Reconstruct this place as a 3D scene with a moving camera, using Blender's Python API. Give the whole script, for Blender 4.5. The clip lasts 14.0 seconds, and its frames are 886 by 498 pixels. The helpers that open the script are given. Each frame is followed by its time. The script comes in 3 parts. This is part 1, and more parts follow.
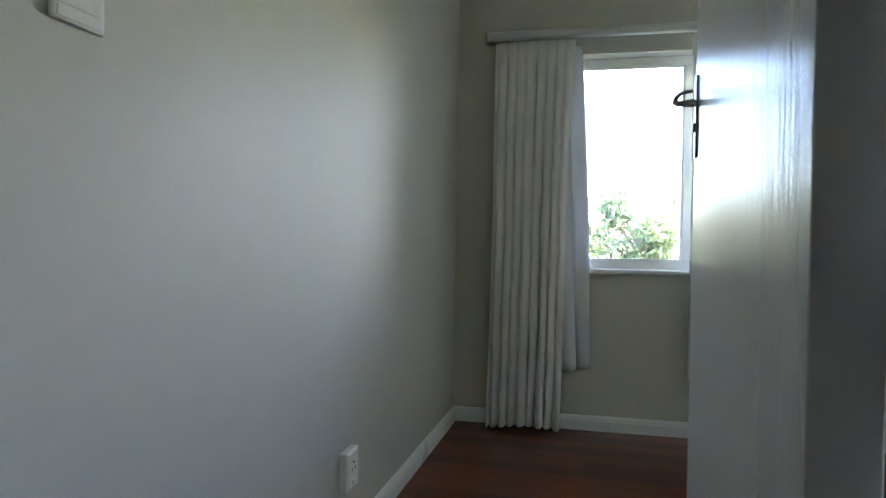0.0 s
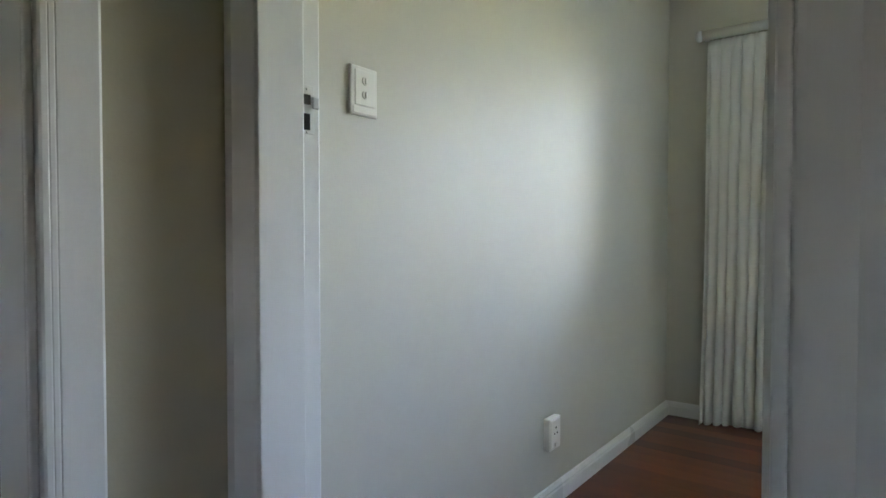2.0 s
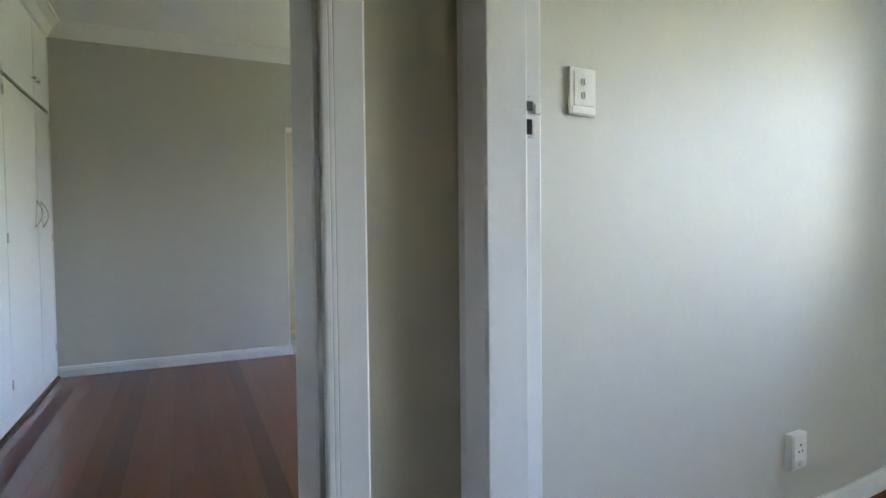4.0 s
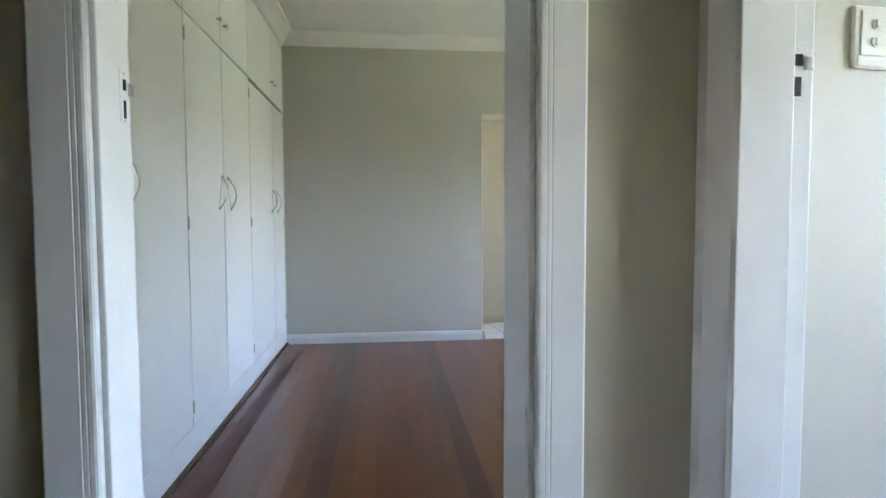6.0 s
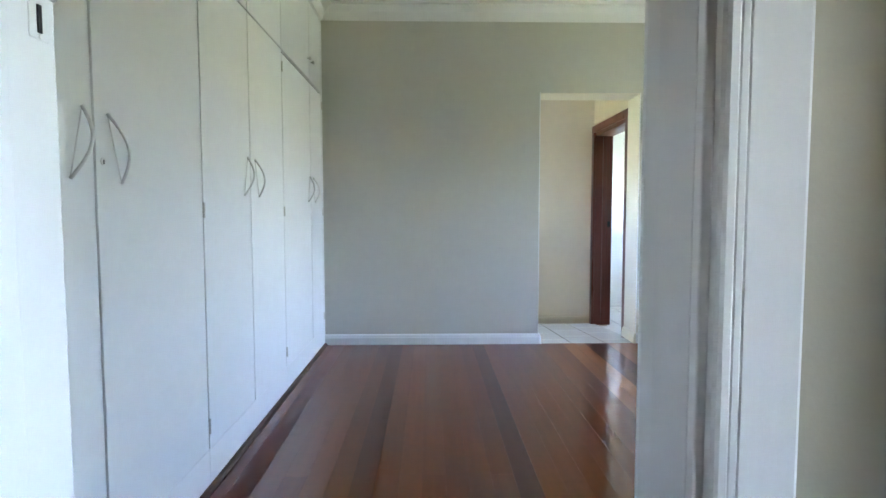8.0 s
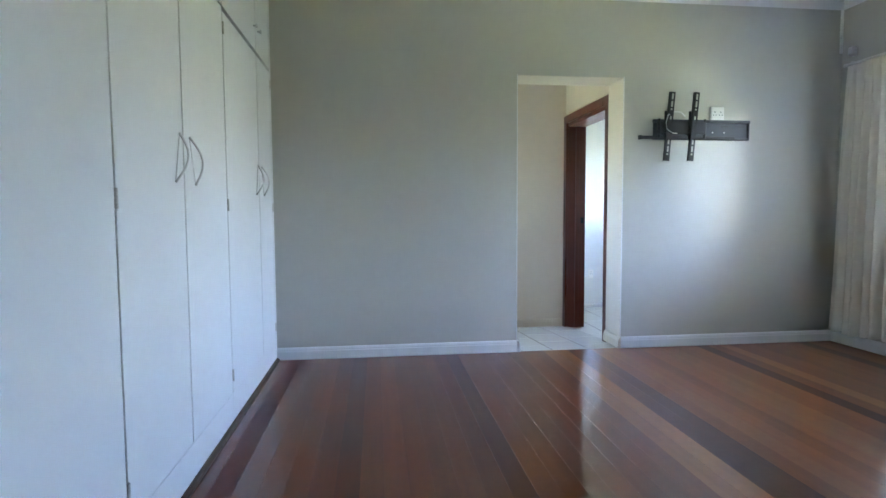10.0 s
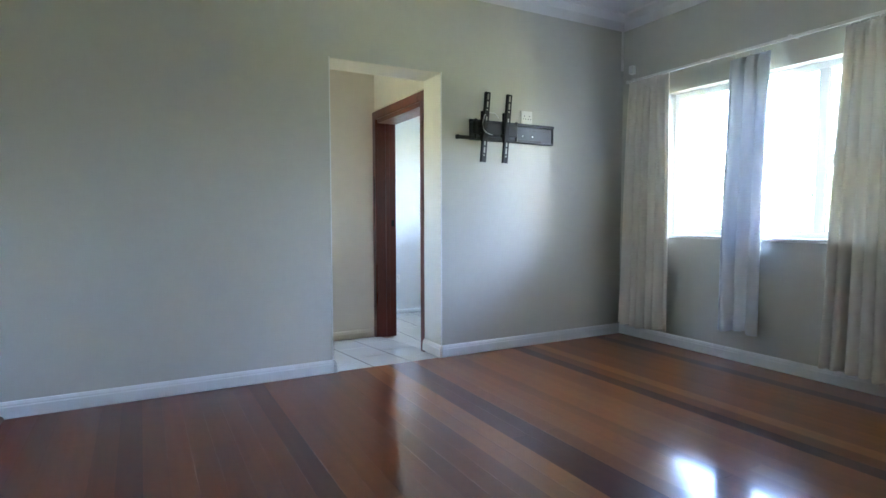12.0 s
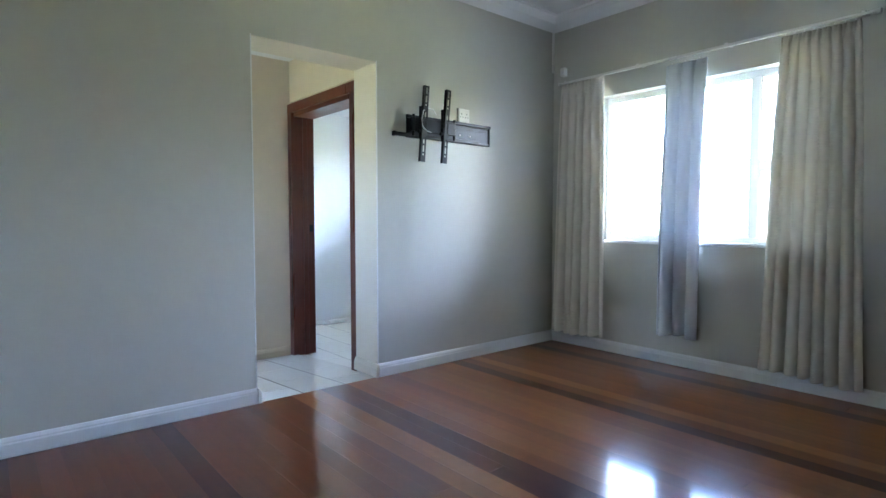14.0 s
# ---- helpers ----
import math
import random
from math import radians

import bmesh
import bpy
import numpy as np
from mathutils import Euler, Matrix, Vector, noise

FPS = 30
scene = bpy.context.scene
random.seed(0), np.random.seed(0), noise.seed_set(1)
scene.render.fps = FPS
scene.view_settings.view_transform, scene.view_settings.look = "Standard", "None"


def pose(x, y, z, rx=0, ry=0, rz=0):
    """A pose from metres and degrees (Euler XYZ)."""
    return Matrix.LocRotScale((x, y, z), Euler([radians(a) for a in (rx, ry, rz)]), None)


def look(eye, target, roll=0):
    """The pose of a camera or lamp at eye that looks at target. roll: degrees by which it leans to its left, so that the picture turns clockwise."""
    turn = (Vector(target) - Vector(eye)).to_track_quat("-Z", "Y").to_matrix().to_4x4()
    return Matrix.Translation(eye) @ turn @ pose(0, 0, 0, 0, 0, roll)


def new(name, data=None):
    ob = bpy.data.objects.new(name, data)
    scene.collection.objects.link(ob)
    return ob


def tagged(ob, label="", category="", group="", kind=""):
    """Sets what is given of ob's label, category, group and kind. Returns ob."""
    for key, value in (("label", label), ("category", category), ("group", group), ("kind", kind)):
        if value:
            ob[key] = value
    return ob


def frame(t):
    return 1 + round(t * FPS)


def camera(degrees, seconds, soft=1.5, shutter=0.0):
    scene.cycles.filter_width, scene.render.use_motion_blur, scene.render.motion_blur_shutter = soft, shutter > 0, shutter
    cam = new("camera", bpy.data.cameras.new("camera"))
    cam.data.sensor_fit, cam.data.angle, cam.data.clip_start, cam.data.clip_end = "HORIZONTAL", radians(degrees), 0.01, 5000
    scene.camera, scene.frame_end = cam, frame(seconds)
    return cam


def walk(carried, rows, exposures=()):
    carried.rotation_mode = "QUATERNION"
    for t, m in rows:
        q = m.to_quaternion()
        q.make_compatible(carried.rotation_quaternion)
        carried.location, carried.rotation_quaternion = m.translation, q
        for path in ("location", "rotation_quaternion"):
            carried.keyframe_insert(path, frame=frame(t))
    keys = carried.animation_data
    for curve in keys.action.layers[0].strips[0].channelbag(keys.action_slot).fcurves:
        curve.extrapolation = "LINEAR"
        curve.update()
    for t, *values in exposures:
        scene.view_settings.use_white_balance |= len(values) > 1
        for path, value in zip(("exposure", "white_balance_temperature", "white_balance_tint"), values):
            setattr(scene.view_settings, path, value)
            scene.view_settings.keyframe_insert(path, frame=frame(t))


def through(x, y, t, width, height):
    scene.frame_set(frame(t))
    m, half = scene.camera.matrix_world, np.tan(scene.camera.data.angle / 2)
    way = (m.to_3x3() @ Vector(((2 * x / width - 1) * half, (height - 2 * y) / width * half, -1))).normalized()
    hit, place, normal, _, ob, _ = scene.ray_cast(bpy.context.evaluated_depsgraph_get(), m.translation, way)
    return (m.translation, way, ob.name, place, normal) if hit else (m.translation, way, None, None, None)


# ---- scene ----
cam = camera(77.3, 14.0)
PATH = [
    (0, (0.582, 0.562, 1.127), (-0.091, 2.445, 1.095), 0.9),
    (0.5, (0.647, 0.468, 1.155), (-0.167, 2.294, 1.112), 0.8),
    (1, (0.723, 0.387, 1.157), (-0.303, 2.103, 1.112), 0.4),
    (1.5, (0.811, 0.329, 1.153), (-0.399, 1.921, 1.109), 0.2),
    (2, (0.887, 0.28, 1.147), (-0.486, 1.733, 1.1), -0.0),
    (4.5, (0.936, 0.214, 1.157), (-0.944, 0.894, 1.085), -0.5),
    (5, (0.918, 0.207, 1.152), (-1.014, 0.718, 1.07), -0.3),
    (5.5, (0.878, 0.196, 1.155), (-1.089, 0.548, 1.058), -0.3),
    (6, (0.802, 0.19, 1.152), (-1.185, 0.394, 1.046), -0.2),
    (6.5, (0.714, 0.187, 1.157), (-1.278, 0.313, 1.037), -0.1),
    (7, (0.594, 0.197, 1.158), (-1.401, 0.241, 1.031), -0.0),
    (9.5, (-0.09, 0.052, 1.064), (-2.084, 0.149, 0.943), -0.5),
    (10, (-0.205, 0.014, 1.092), (-2.187, 0.252, 0.963), -0.3),
    (10.5, (-0.333, -0.021, 1.096), (-2.285, 0.397, 0.971), -0.3),
    (11, (-0.469, -0.06, 1.117), (-2.363, 0.57, 0.988), -0.2),
    (11.5, (-0.608, -0.063, 1.076), (-2.423, 0.77, 0.961), -0.1),
    (12, (-0.733, -0.044, 1.081), (-2.485, 0.913, 0.962), -0.1),
    (12.5, (-0.862, -0.046, 1.093), (-2.562, 1.001, 0.975), -0.1),
    (13, (-0.995, -0.05, 1.114), (-2.653, 1.063, 0.996), -0.1),
    (13.5, (-1.113, -0.082, 1.102), (-2.722, 1.102, 0.988), -0.0),
    (14, (-1.237, -0.136, 1.082), (-2.765, 1.15, 0.978), 0.0),
]
EXPOSURES = [(0, 5.45, 6400, 19), (1.5, 6.0, 6500, 18), (2.2, 6.2, 6550, 20), (4.5, 6.65, 6400, 20), (6, 7.05, 6400, 20), (7, 7.25, 6350, 19),
             (9.5, 6.95, 5750, 20), (11, 6.85, 5850, 20), (14, 6.7, 5800, 20)]
walk(cam, [(t, look(eye, target, roll)) for t, eye, target, roll in PATH], EXPOSURES)

# ---------------------------------------------------------------- world and sun
world = bpy.data.worlds.new("sky")
scene.world = world
world.use_nodes = True
wn = world.node_tree.nodes
sky = wn.new("ShaderNodeTexSky")
sky.sky_type = "NISHITA"
sky.sun_disc = False
sky.sun_elevation = radians(38)
sky.sun_rotation = radians(94)
sky.air_density, sky.dust_density = 1.0, 3.0
wn["Background"].inputs["Strength"].default_value = 0.15
world.node_tree.links.new(sky.outputs["Color"], wn["Background"].inputs["Color"])
sun = new("sun", bpy.data.lights.new("sun", "SUN"))
sun.data.energy, sun.data.angle, sun.data.color = 1.7, radians(2), (1.0, 0.95, 0.88)
sun.matrix_world = look((0, 0, 20), (-25.5, 1.8, 0))


# ---------------------------------------------------------------- materials
def material(name, colour, rough=0.5, metal=0.0, vary=0.06, scale=6.0, bump=0.0, bump_scale=80.0, coat=0.0, rand=0.0, stretch=(1, 1, 1)):
    """A principled material with mottling at two scales, fine relief and, if asked, a tone of its own for each object."""
    m = bpy.data.materials.new(name)
    m.use_nodes = True
    nt = m.node_tree
    n, l = nt.nodes, nt.links
    b = n["Principled BSDF"]
    b.inputs["Metallic"].default_value = metal
    b.inputs["Coat Weight"].default_value = coat
    b.inputs["Coat Roughness"].default_value = 0.10
    co = n.new("ShaderNodeTexCoord")
    mp = n.new("ShaderNodeMapping")
    mp.inputs["Scale"].default_value = stretch
    l.new(co.outputs["Object"], mp.inputs["Vector"])
    big, fine = n.new("ShaderNodeTexNoise"), n.new("ShaderNodeTexNoise")
    big.inputs["Scale"].default_value, big.inputs["Detail"].default_value = scale * 0.25, 4
    fine.inputs["Scale"].default_value, fine.inputs["Detail"].default_value = scale * 4, 5
    for t in (big, fine):
        l.new(mp.outputs["Vector"], t.inputs["Vector"])
    mix = n.new("ShaderNodeMath")
    mix.operation = "ADD"
    l.new(big.outputs["Fac"], mix.inputs[0])
    l.new(fine.outputs["Fac"], mix.inputs[1])
    val = n.new("ShaderNodeMapRange")
    val.inputs["From Min"].default_value, val.inputs["From Max"].default_value = 0.6, 1.4
    val.inputs["To Min"].default_value, val.inputs["To Max"].default_value = 1 - vary, 1 + vary
    l.new(mix.outputs[0], val.inputs["Value"])
    hsv = n.new("ShaderNodeHueSaturation")
    hsv.inputs["Color"].default_value = (*colour, 1)
    l.new(val.outputs["Result"], hsv.inputs["Value"])
    if rand:
        info = n.new("ShaderNodeObjectInfo")
        r = n.new("ShaderNodeMapRange")
        r.inputs["To Min"].default_value, r.inputs["To Max"].default_value = 1 - rand, 1 + rand
        l.new(info.outputs["Random"], r.inputs["Value"])
        mul = n.new("ShaderNodeMath")
        mul.operation = "MULTIPLY"
        l.new(r.outputs["Result"], mul.inputs[0])
        l.new(val.outputs["Result"], mul.inputs[1])
        l.new(mul.outputs[0], hsv.inputs["Value"])
    l.new(hsv.outputs["Color"], b.inputs["Base Color"])
    rr = n.new("ShaderNodeMapRange")
    rr.inputs["From Min"].default_value, rr.inputs["From Max"].default_value = 0.3, 0.7
    rr.inputs["To Min"].default_value, rr.inputs["To Max"].default_value = max(rough - 0.06, 0.02), rough + 0.06
    l.new(big.outputs["Fac"], rr.inputs["Value"])
    l.new(rr.outputs["Result"], b.inputs["Roughness"])
    if bump:
        t = n.new("ShaderNodeTexNoise")
        t.inputs["Scale"].default_value, t.inputs["Detail"].default_value = bump_scale, 3
        l.new(mp.outputs["Vector"], t.inputs["Vector"])
        bp = n.new("ShaderNodeBump")
        bp.inputs["Strength"].default_value, bp.inputs["Distance"].default_value = bump, 0.003
        l.new(t.outputs["Fac"], bp.inputs["Height"])
        l.new(bp.outputs["Normal"], b.inputs["Normal"])
    return m


def board_material(name, dark, light):
    """Varnished boards: long grain along x, a tone for each board, worn gloss."""
    m = material(name, (0.2, 0.1, 0.05), rough=0.2, vary=0.1)
    m.node_tree.links.remove(m.node_tree.nodes["Principled BSDF"].inputs["Roughness"].links[0])
    m.node_tree.nodes["Principled BSDF"].inputs["Roughness"].default_value = 0.3
    nt = m.node_tree
    n, l = nt.nodes, nt.links
    b = n["Principled BSDF"]
    hsv = n["Hue/Saturation/Value"]
    info = n.new("ShaderNodeObjectInfo")
    ramp = n.new("ShaderNodeValToRGB")
    ramp.color_ramp.elements[0].color = (*dark, 1)
    ramp.color_ramp.elements[1].color = (*light, 1)
    co = n.new("ShaderNodeTexCoord")
    add = n.new("ShaderNodeVectorMath")
    add.operation = "ADD"
    l.new(co.outputs["Object"], add.inputs[0])
    l.new(info.outputs["Location"], add.inputs[1])
    mp = n.new("ShaderNodeMapping")
    mp.inputs["Scale"].default_value = (0.8, 20, 8)
    l.new(add.outputs[0], mp.inputs["Vector"])
    l.new(add.outputs[0], n["Mapping"].inputs["Vector"])
    grain = n.new("ShaderNodeTexNoise")
    grain.inputs["Scale"].default_value, grain.inputs["Detail"].default_value, grain.inputs["Distortion"].default_value = 1.0, 3, 0.4
    l.new(mp.outputs["Vector"], grain.inputs["Vector"])
    a = n.new("ShaderNodeMath")
    a.operation = "MULTIPLY_ADD"
    a.inputs[1].default_value = 0.75
    l.new(grain.outputs["Fac"], a.inputs[0])
    c = n.new("ShaderNodeMath")
    c.operation = "MULTIPLY_ADD"
    c.inputs[1].default_value, c.inputs[2].default_value = 0.62, -0.18
    l.new(info.outputs["Random"], c.inputs[0])
    l.new(c.outputs[0], a.inputs[2])
    l.new(a.outputs[0], ramp.inputs["Fac"])
    l.new(ramp.outputs["Color"], hsv.inputs["Color"])
    b.inputs["Coat Weight"].default_value = 0.85
    b.inputs["Coat Roughness"].default_value = 0.10
    b.inputs["Specular IOR Level"].default_value = 0.08
    return m


def fabric(name, colour, through=0.35):
    m = material(name, colour, rough=0.9, vary=0.03, scale=8)
    n, l = m.node_tree.nodes, m.node_tree.links
    b = n["Principled BSDF"]
    tr = n.new("ShaderNodeBsdfTranslucent")
    tr.inputs["Color"].default_value = (*[c * 0.9 for c in colour], 1)
    mx = n.new("ShaderNodeMixShader")
    mx.inputs[0].default_value = through
    l.new(b.outputs[0], mx.inputs[1])
    l.new(tr.outputs[0], mx.inputs[2])
    l.new(mx.outputs[0], n["Material Output"].inputs["Surface"])
    return m


def glass_material():
    m = bpy.data.materials.new("window_glass")
    m.use_nodes = True
    n, l = m.node_tree.nodes, m.node_tree.links
    n.remove(n["Principled BSDF"])
    clear, shine, mx, fr = n.new("ShaderNodeBsdfTransparent"), n.new("ShaderNodeBsdfGlossy"), n.new("ShaderNodeMixShader"), n.new("ShaderNodeFresnel")
    clear.inputs["Color"].default_value = (0.95, 0.97, 0.97, 1)
    shine.inputs["Roughness"].default_value = 0.01
    fr.inputs["IOR"].default_value = 1.45
    l.new(fr.outputs[0], mx.inputs[0])
    l.new(clear.outputs[0], mx.inputs[1])
    l.new(shine.outputs[0], mx.inputs[2])
    l.new(mx.outputs[0], n["Material Output"].inputs["Surface"])
    return m


def leaf_material(name, colour):
    m = material(name, colour, rough=0.5, vary=0.35, scale=3)
    n, l = m.node_tree.nodes, m.node_tree.links
    b = n["Principled BSDF"]
    tr = n.new("ShaderNodeBsdfTranslucent")
    tr.inputs["Color"].default_value = (colour[0] * 1.6, colour[1] * 1.6, colour[2], 1)
    mx = n.new("ShaderNodeMixShader")
    mx.inputs[0].default_value = 0.4
    l.new(b.outputs[0], mx.inputs[1])
    l.new(tr.outputs[0], mx.inputs[2])
    l.new(mx.outputs[0], n["Material Output"].inputs["Surface"])
    return m


PAINT = material("greige_wall_paint", (0.56, 0.547, 0.475), rough=0.5, vary=0.025, scale=3, bump=0.07, bump_scale=120)
# the greige paint darkened and warmed: hall shade put into the colour
HALLSHADE = material("shaded_greige_hall_paint", (0.45, 0.42, 0.315), rough=0.5, vary=0.025, scale=3, bump=0.07, bump_scale=120)
BEIGE = material("warm_beige_paint", (0.68, 0.585, 0.45), rough=0.55, vary=0.025, scale=3, bump=0.25, bump_scale=160)
BATHPAINT = material("pale_bathroom_paint", (0.72, 0.73, 0.72), rough=0.5, vary=0.02, scale=3, bump=0.2, bump_scale=160)
CEIL = material("white_ceiling_paint", (0.80, 0.80, 0.78), rough=0.8, vary=0.02, scale=3, bump=0.1, bump_scale=120)
GLOSSWHITE = material("white_gloss_enamel", (0.73, 0.735, 0.72), rough=0.3, vary=0.03, scale=4, bump=0.07, bump_scale=45, stretch=(1, 1, 0.25))
DOORWHITE = material("brushed_white_door_enamel", (0.76, 0.76, 0.73), rough=0.29, vary=0.03, scale=4, bump=0.22, bump_scale=45, stretch=(1.5, 1.5, 0.2))
CABWHITE = material("white_cupboard_paint", (0.86, 0.86, 0.84), rough=0.38, vary=0.02, scale=3, bump=0.03, bump_scale=70)
PLASTIC = material("white_plastic", (0.82, 0.81, 0.76), rough=0.3, vary=0.02)
PVC = material("white_window_frame", (0.80, 0.80, 0.78), rough=0.35, vary=0.03)
DARK = material("dark_recess", (0.015, 0.014, 0.013), rough=0.8)
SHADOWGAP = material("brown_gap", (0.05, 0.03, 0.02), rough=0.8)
STEEL = material("brushed_nickel", (0.78, 0.77, 0.75), rough=0.36, metal=1.0, vary=0.05)
BRONZE = material("tarnished_bronze", (0.62, 0.62, 0.63), rough=0.32, metal=1.0, vary=0.15)
BLACK = material("black_powder_coat", (0.010, 0.0105, 0.012), rough=0.42, vary=0.1, bump=0.1, bump_scale=300)
AGED = material("paint_worn_metal", (0.66, 0.64, 0.58), rough=0.5, vary=0.3, scale=60)
RAILSTEEL = material("blue_black_steel", (0.045, 0.05, 0.06), rough=0.4, metal=0.25, vary=0.1)
CABLE = material("white_cable", (0.7, 0.7, 0.7), rough=0.4)
MAHOGANY = material("red_mahogany", (0.105, 0.023, 0.012), rough=0.32, vary=0.3, scale=5, bump=0.15, bump_scale=30, stretch=(6, 6, 0.6))
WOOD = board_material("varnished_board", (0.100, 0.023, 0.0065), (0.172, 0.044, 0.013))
WOOD_DARK = board_material("dark_board", (0.060, 0.013, 0.005), (0.100, 0.024, 0.008))
# tan boards and window-half brown boards, both lightened further to carry window sheen
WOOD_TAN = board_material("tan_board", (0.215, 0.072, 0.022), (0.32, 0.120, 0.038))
WOOD_SHEEN = board_material("sheen_brown_board", (0.165, 0.050, 0.0145), (0.285, 0.092, 0.028))
WOOD_WORN = board_material("worn_red_board", (0.090, 0.018, 0.006), (0.125, 0.028, 0.009))
WOOD_WORN.node_tree.nodes["Principled BSDF"].inputs["Coat Weight"].default_value = 0.08
BEADWOOD = material("brown_bead_wood", (0.085, 0.040, 0.020), rough=0.4, vary=0.2, stretch=(0.3, 6, 6))
UNDER = material("dark_subfloor", (0.012, 0.007, 0.005), rough=0.9)
UNDER.node_tree.nodes["Principled BSDF"].inputs["Specular IOR Level"].default_value = 0.0
TILE = material("white_glazed_tile", (0.80, 0.775, 0.715), rough=0.15, vary=0.02, scale=3, rand=0.03)
GROUT = material("dark_grout", (0.045, 0.042, 0.04), rough=0.9)
CURTAIN = fabric("cream_curtain_cloth", (0.88, 0.84, 0.75), 0.12)
WHITECLOTH = fabric("off_white_curtain_cloth", (0.91, 0.90, 0.87), 0.25)
LINING = fabric("pale_lining_cloth", (0.76, 0.79, 0.84), 0.17)
GLASS = glass_material()
GRASS = material("pale_dry_lawn", (0.20, 0.215, 0.10), rough=0.9, vary=0.3, scale=1.2, bump=0.6, bump_scale=30)
LEAF = leaf_material("green_leaf", (0.10, 0.135, 0.095))
LEAF2 = leaf_material("light_green_leaf", (0.13, 0.165, 0.10))
BARK = material("grey_bark", (0.14, 0.11, 0.08), rough=0.9, vary=0.3, bump=0.6, bump_scale=40)
OUTWALL = material("white_house_render", (0.75, 0.74, 0.70), rough=0.8, vary=0.04, bump=0.3, bump_scale=90)
ROOFM = material("grey_roof_sheet", (0.25, 0.25, 0.26), rough=0.6, vary=0.1)


# ---------------------------------------------------------------- mesh helpers
def mesh_from(name, bm, mat, smooth=False):
    me = bpy.data.meshes.new(name)
    bm.normal_update()
    bm.to_mesh(me)
    bm.free()
    me.materials.append(mat)
    if smooth:
        for p in me.polygons:
            p.use_smooth = True
    return me


def part(name, bm, mat, parent=None, label="", smooth=False):
    ob = new(name, mesh_from(name, bm, mat, smooth))
    if parent:
        ob.parent = parent
    return tagged(ob, label)


def thing(name, x, y, z, label, category, group="", kind=""):
    e = new(name)
    e.empty_display_size = 0.05
    e.location = (x, y, z)
    return tagged(e, label, category, group, kind)


def add_box(bm, a, b, bevel=0.0, seg=1):
    """A box from corner a to corner b."""
    ret = bmesh.ops.create_cube(bm, size=1)
    vs = ret["verts"]
    for v in vs:
        v.co = Vector([a[i] + (v.co[i] + 0.5) * (b[i] - a[i]) for i in range(3)])
    if bevel:
        es = list({e for v in vs for e in v.link_edges})
        bmesh.ops.bevel(bm, geom=es, offset=bevel, segments=seg, affect="EDGES", profile=0.5)


def box(a, b, bevel=0.0, seg=1):
    bm = bmesh.new()
    add_box(bm, a, b, bevel, seg)
    return bm


def add_tube(bm, pts, r, sides=10, flat=1.0):
    """A round bar along a line of points."""
    rings = []
    pts = [Vector(p) for p in pts]
    for i, p in enumerate(pts):
        d = (pts[min(i + 1, len(pts) - 1)] - pts[max(i - 1, 0)]).normalized()
        s = d.cross(Vector((0, 0, 1)))
        s = s.normalized() if s.length > 0.05 else Vector((1, 0, 0))
        u = s.cross(d)
        rad = r[i] if isinstance(r, (list, tuple)) else r
        rings.append([bm.verts.new(p + rad * (math.cos(2 * math.pi * k / sides) * s + flat * math.sin(2 * math.pi * k / sides) * u)) for k in range(sides)])
    for a, b in zip(rings, rings[1:]):
        for k in range(sides):
            bm.faces.new((a[k], a[(k + 1) % sides], b[(k + 1) % sides], b[k]))
    bm.faces.new(rings[0][::-1])
    bm.faces.new(rings[-1])


def tube(pts, r, sides=10, flat=1.0):
    bm = bmesh.new()
    add_tube(bm, pts, r, sides, flat)
    return bm


def extrude_profile(profile, p0, p1, out, up=(0, 0, 1)):
    """Sweeps a profile of (outward, upward) points from p0 to p1."""
    bm = bmesh.new()
    out, up = Vector(out), Vector(up)
    ends = [[bm.verts.new(Vector(p) + a * out + b * up) for a, b in profile] for p in (p0, p1)]
    k = len(profile)
    for i in range(k):
        bm.faces.new((ends[0][i], ends[0][(i + 1) % k], ends[1][(i + 1) % k], ends[1][i]))
    bm.faces.new(ends[0][::-1])
    bm.faces.new(ends[1])
    bmesh.ops.recalc_face_normals(bm, faces=bm.faces)
    return bm


def prism(plan, z0, z1):
    """An upright block over a plan of (x, y) corners."""
    bm = bmesh.new()
    low, high = [[bm.verts.new((x, y, z)) for x, y in plan] for z in (z0, z1)]
    k = len(plan)
    for i in range(k):
        bm.faces.new((low[i], low[(i + 1) % k], high[(i + 1) % k], high[i]))
    bm.faces.new(low[::-1])
    bm.faces.new(high)
    bmesh.ops.recalc_face_normals(bm, faces=bm.faces)
    return bm


def wall(name, mat, a, b, axis, holes=(), label="", z0=-0.05, z1=2.95):
    """A wall from corner a to corner b in plan, that runs along the axis, with holes (from, to, low, high) right through it."""
    bm = bmesh.new()
    k = "xy".index(axis)
    lo, hi = a[k], b[k]

    def piece(s, e, zl, zh):
        if e - s > 1e-4 and zh - zl > 1e-4:
            p, q = [a[0], a[1], zl], [b[0], b[1], zh]
            p[k], q[k] = s, e
            add_box(bm, p, q)
    at = lo
    for s, e, zl, zh in sorted(holes):
        piece(at, s, z0, z1)
        piece(s, e, z0, zl)
        piece(s, e, zh, z1)
        at = e
    piece(at, hi, z0, z1)
    return tagged(part(name, bm, mat), label, "wall", kind="structure")


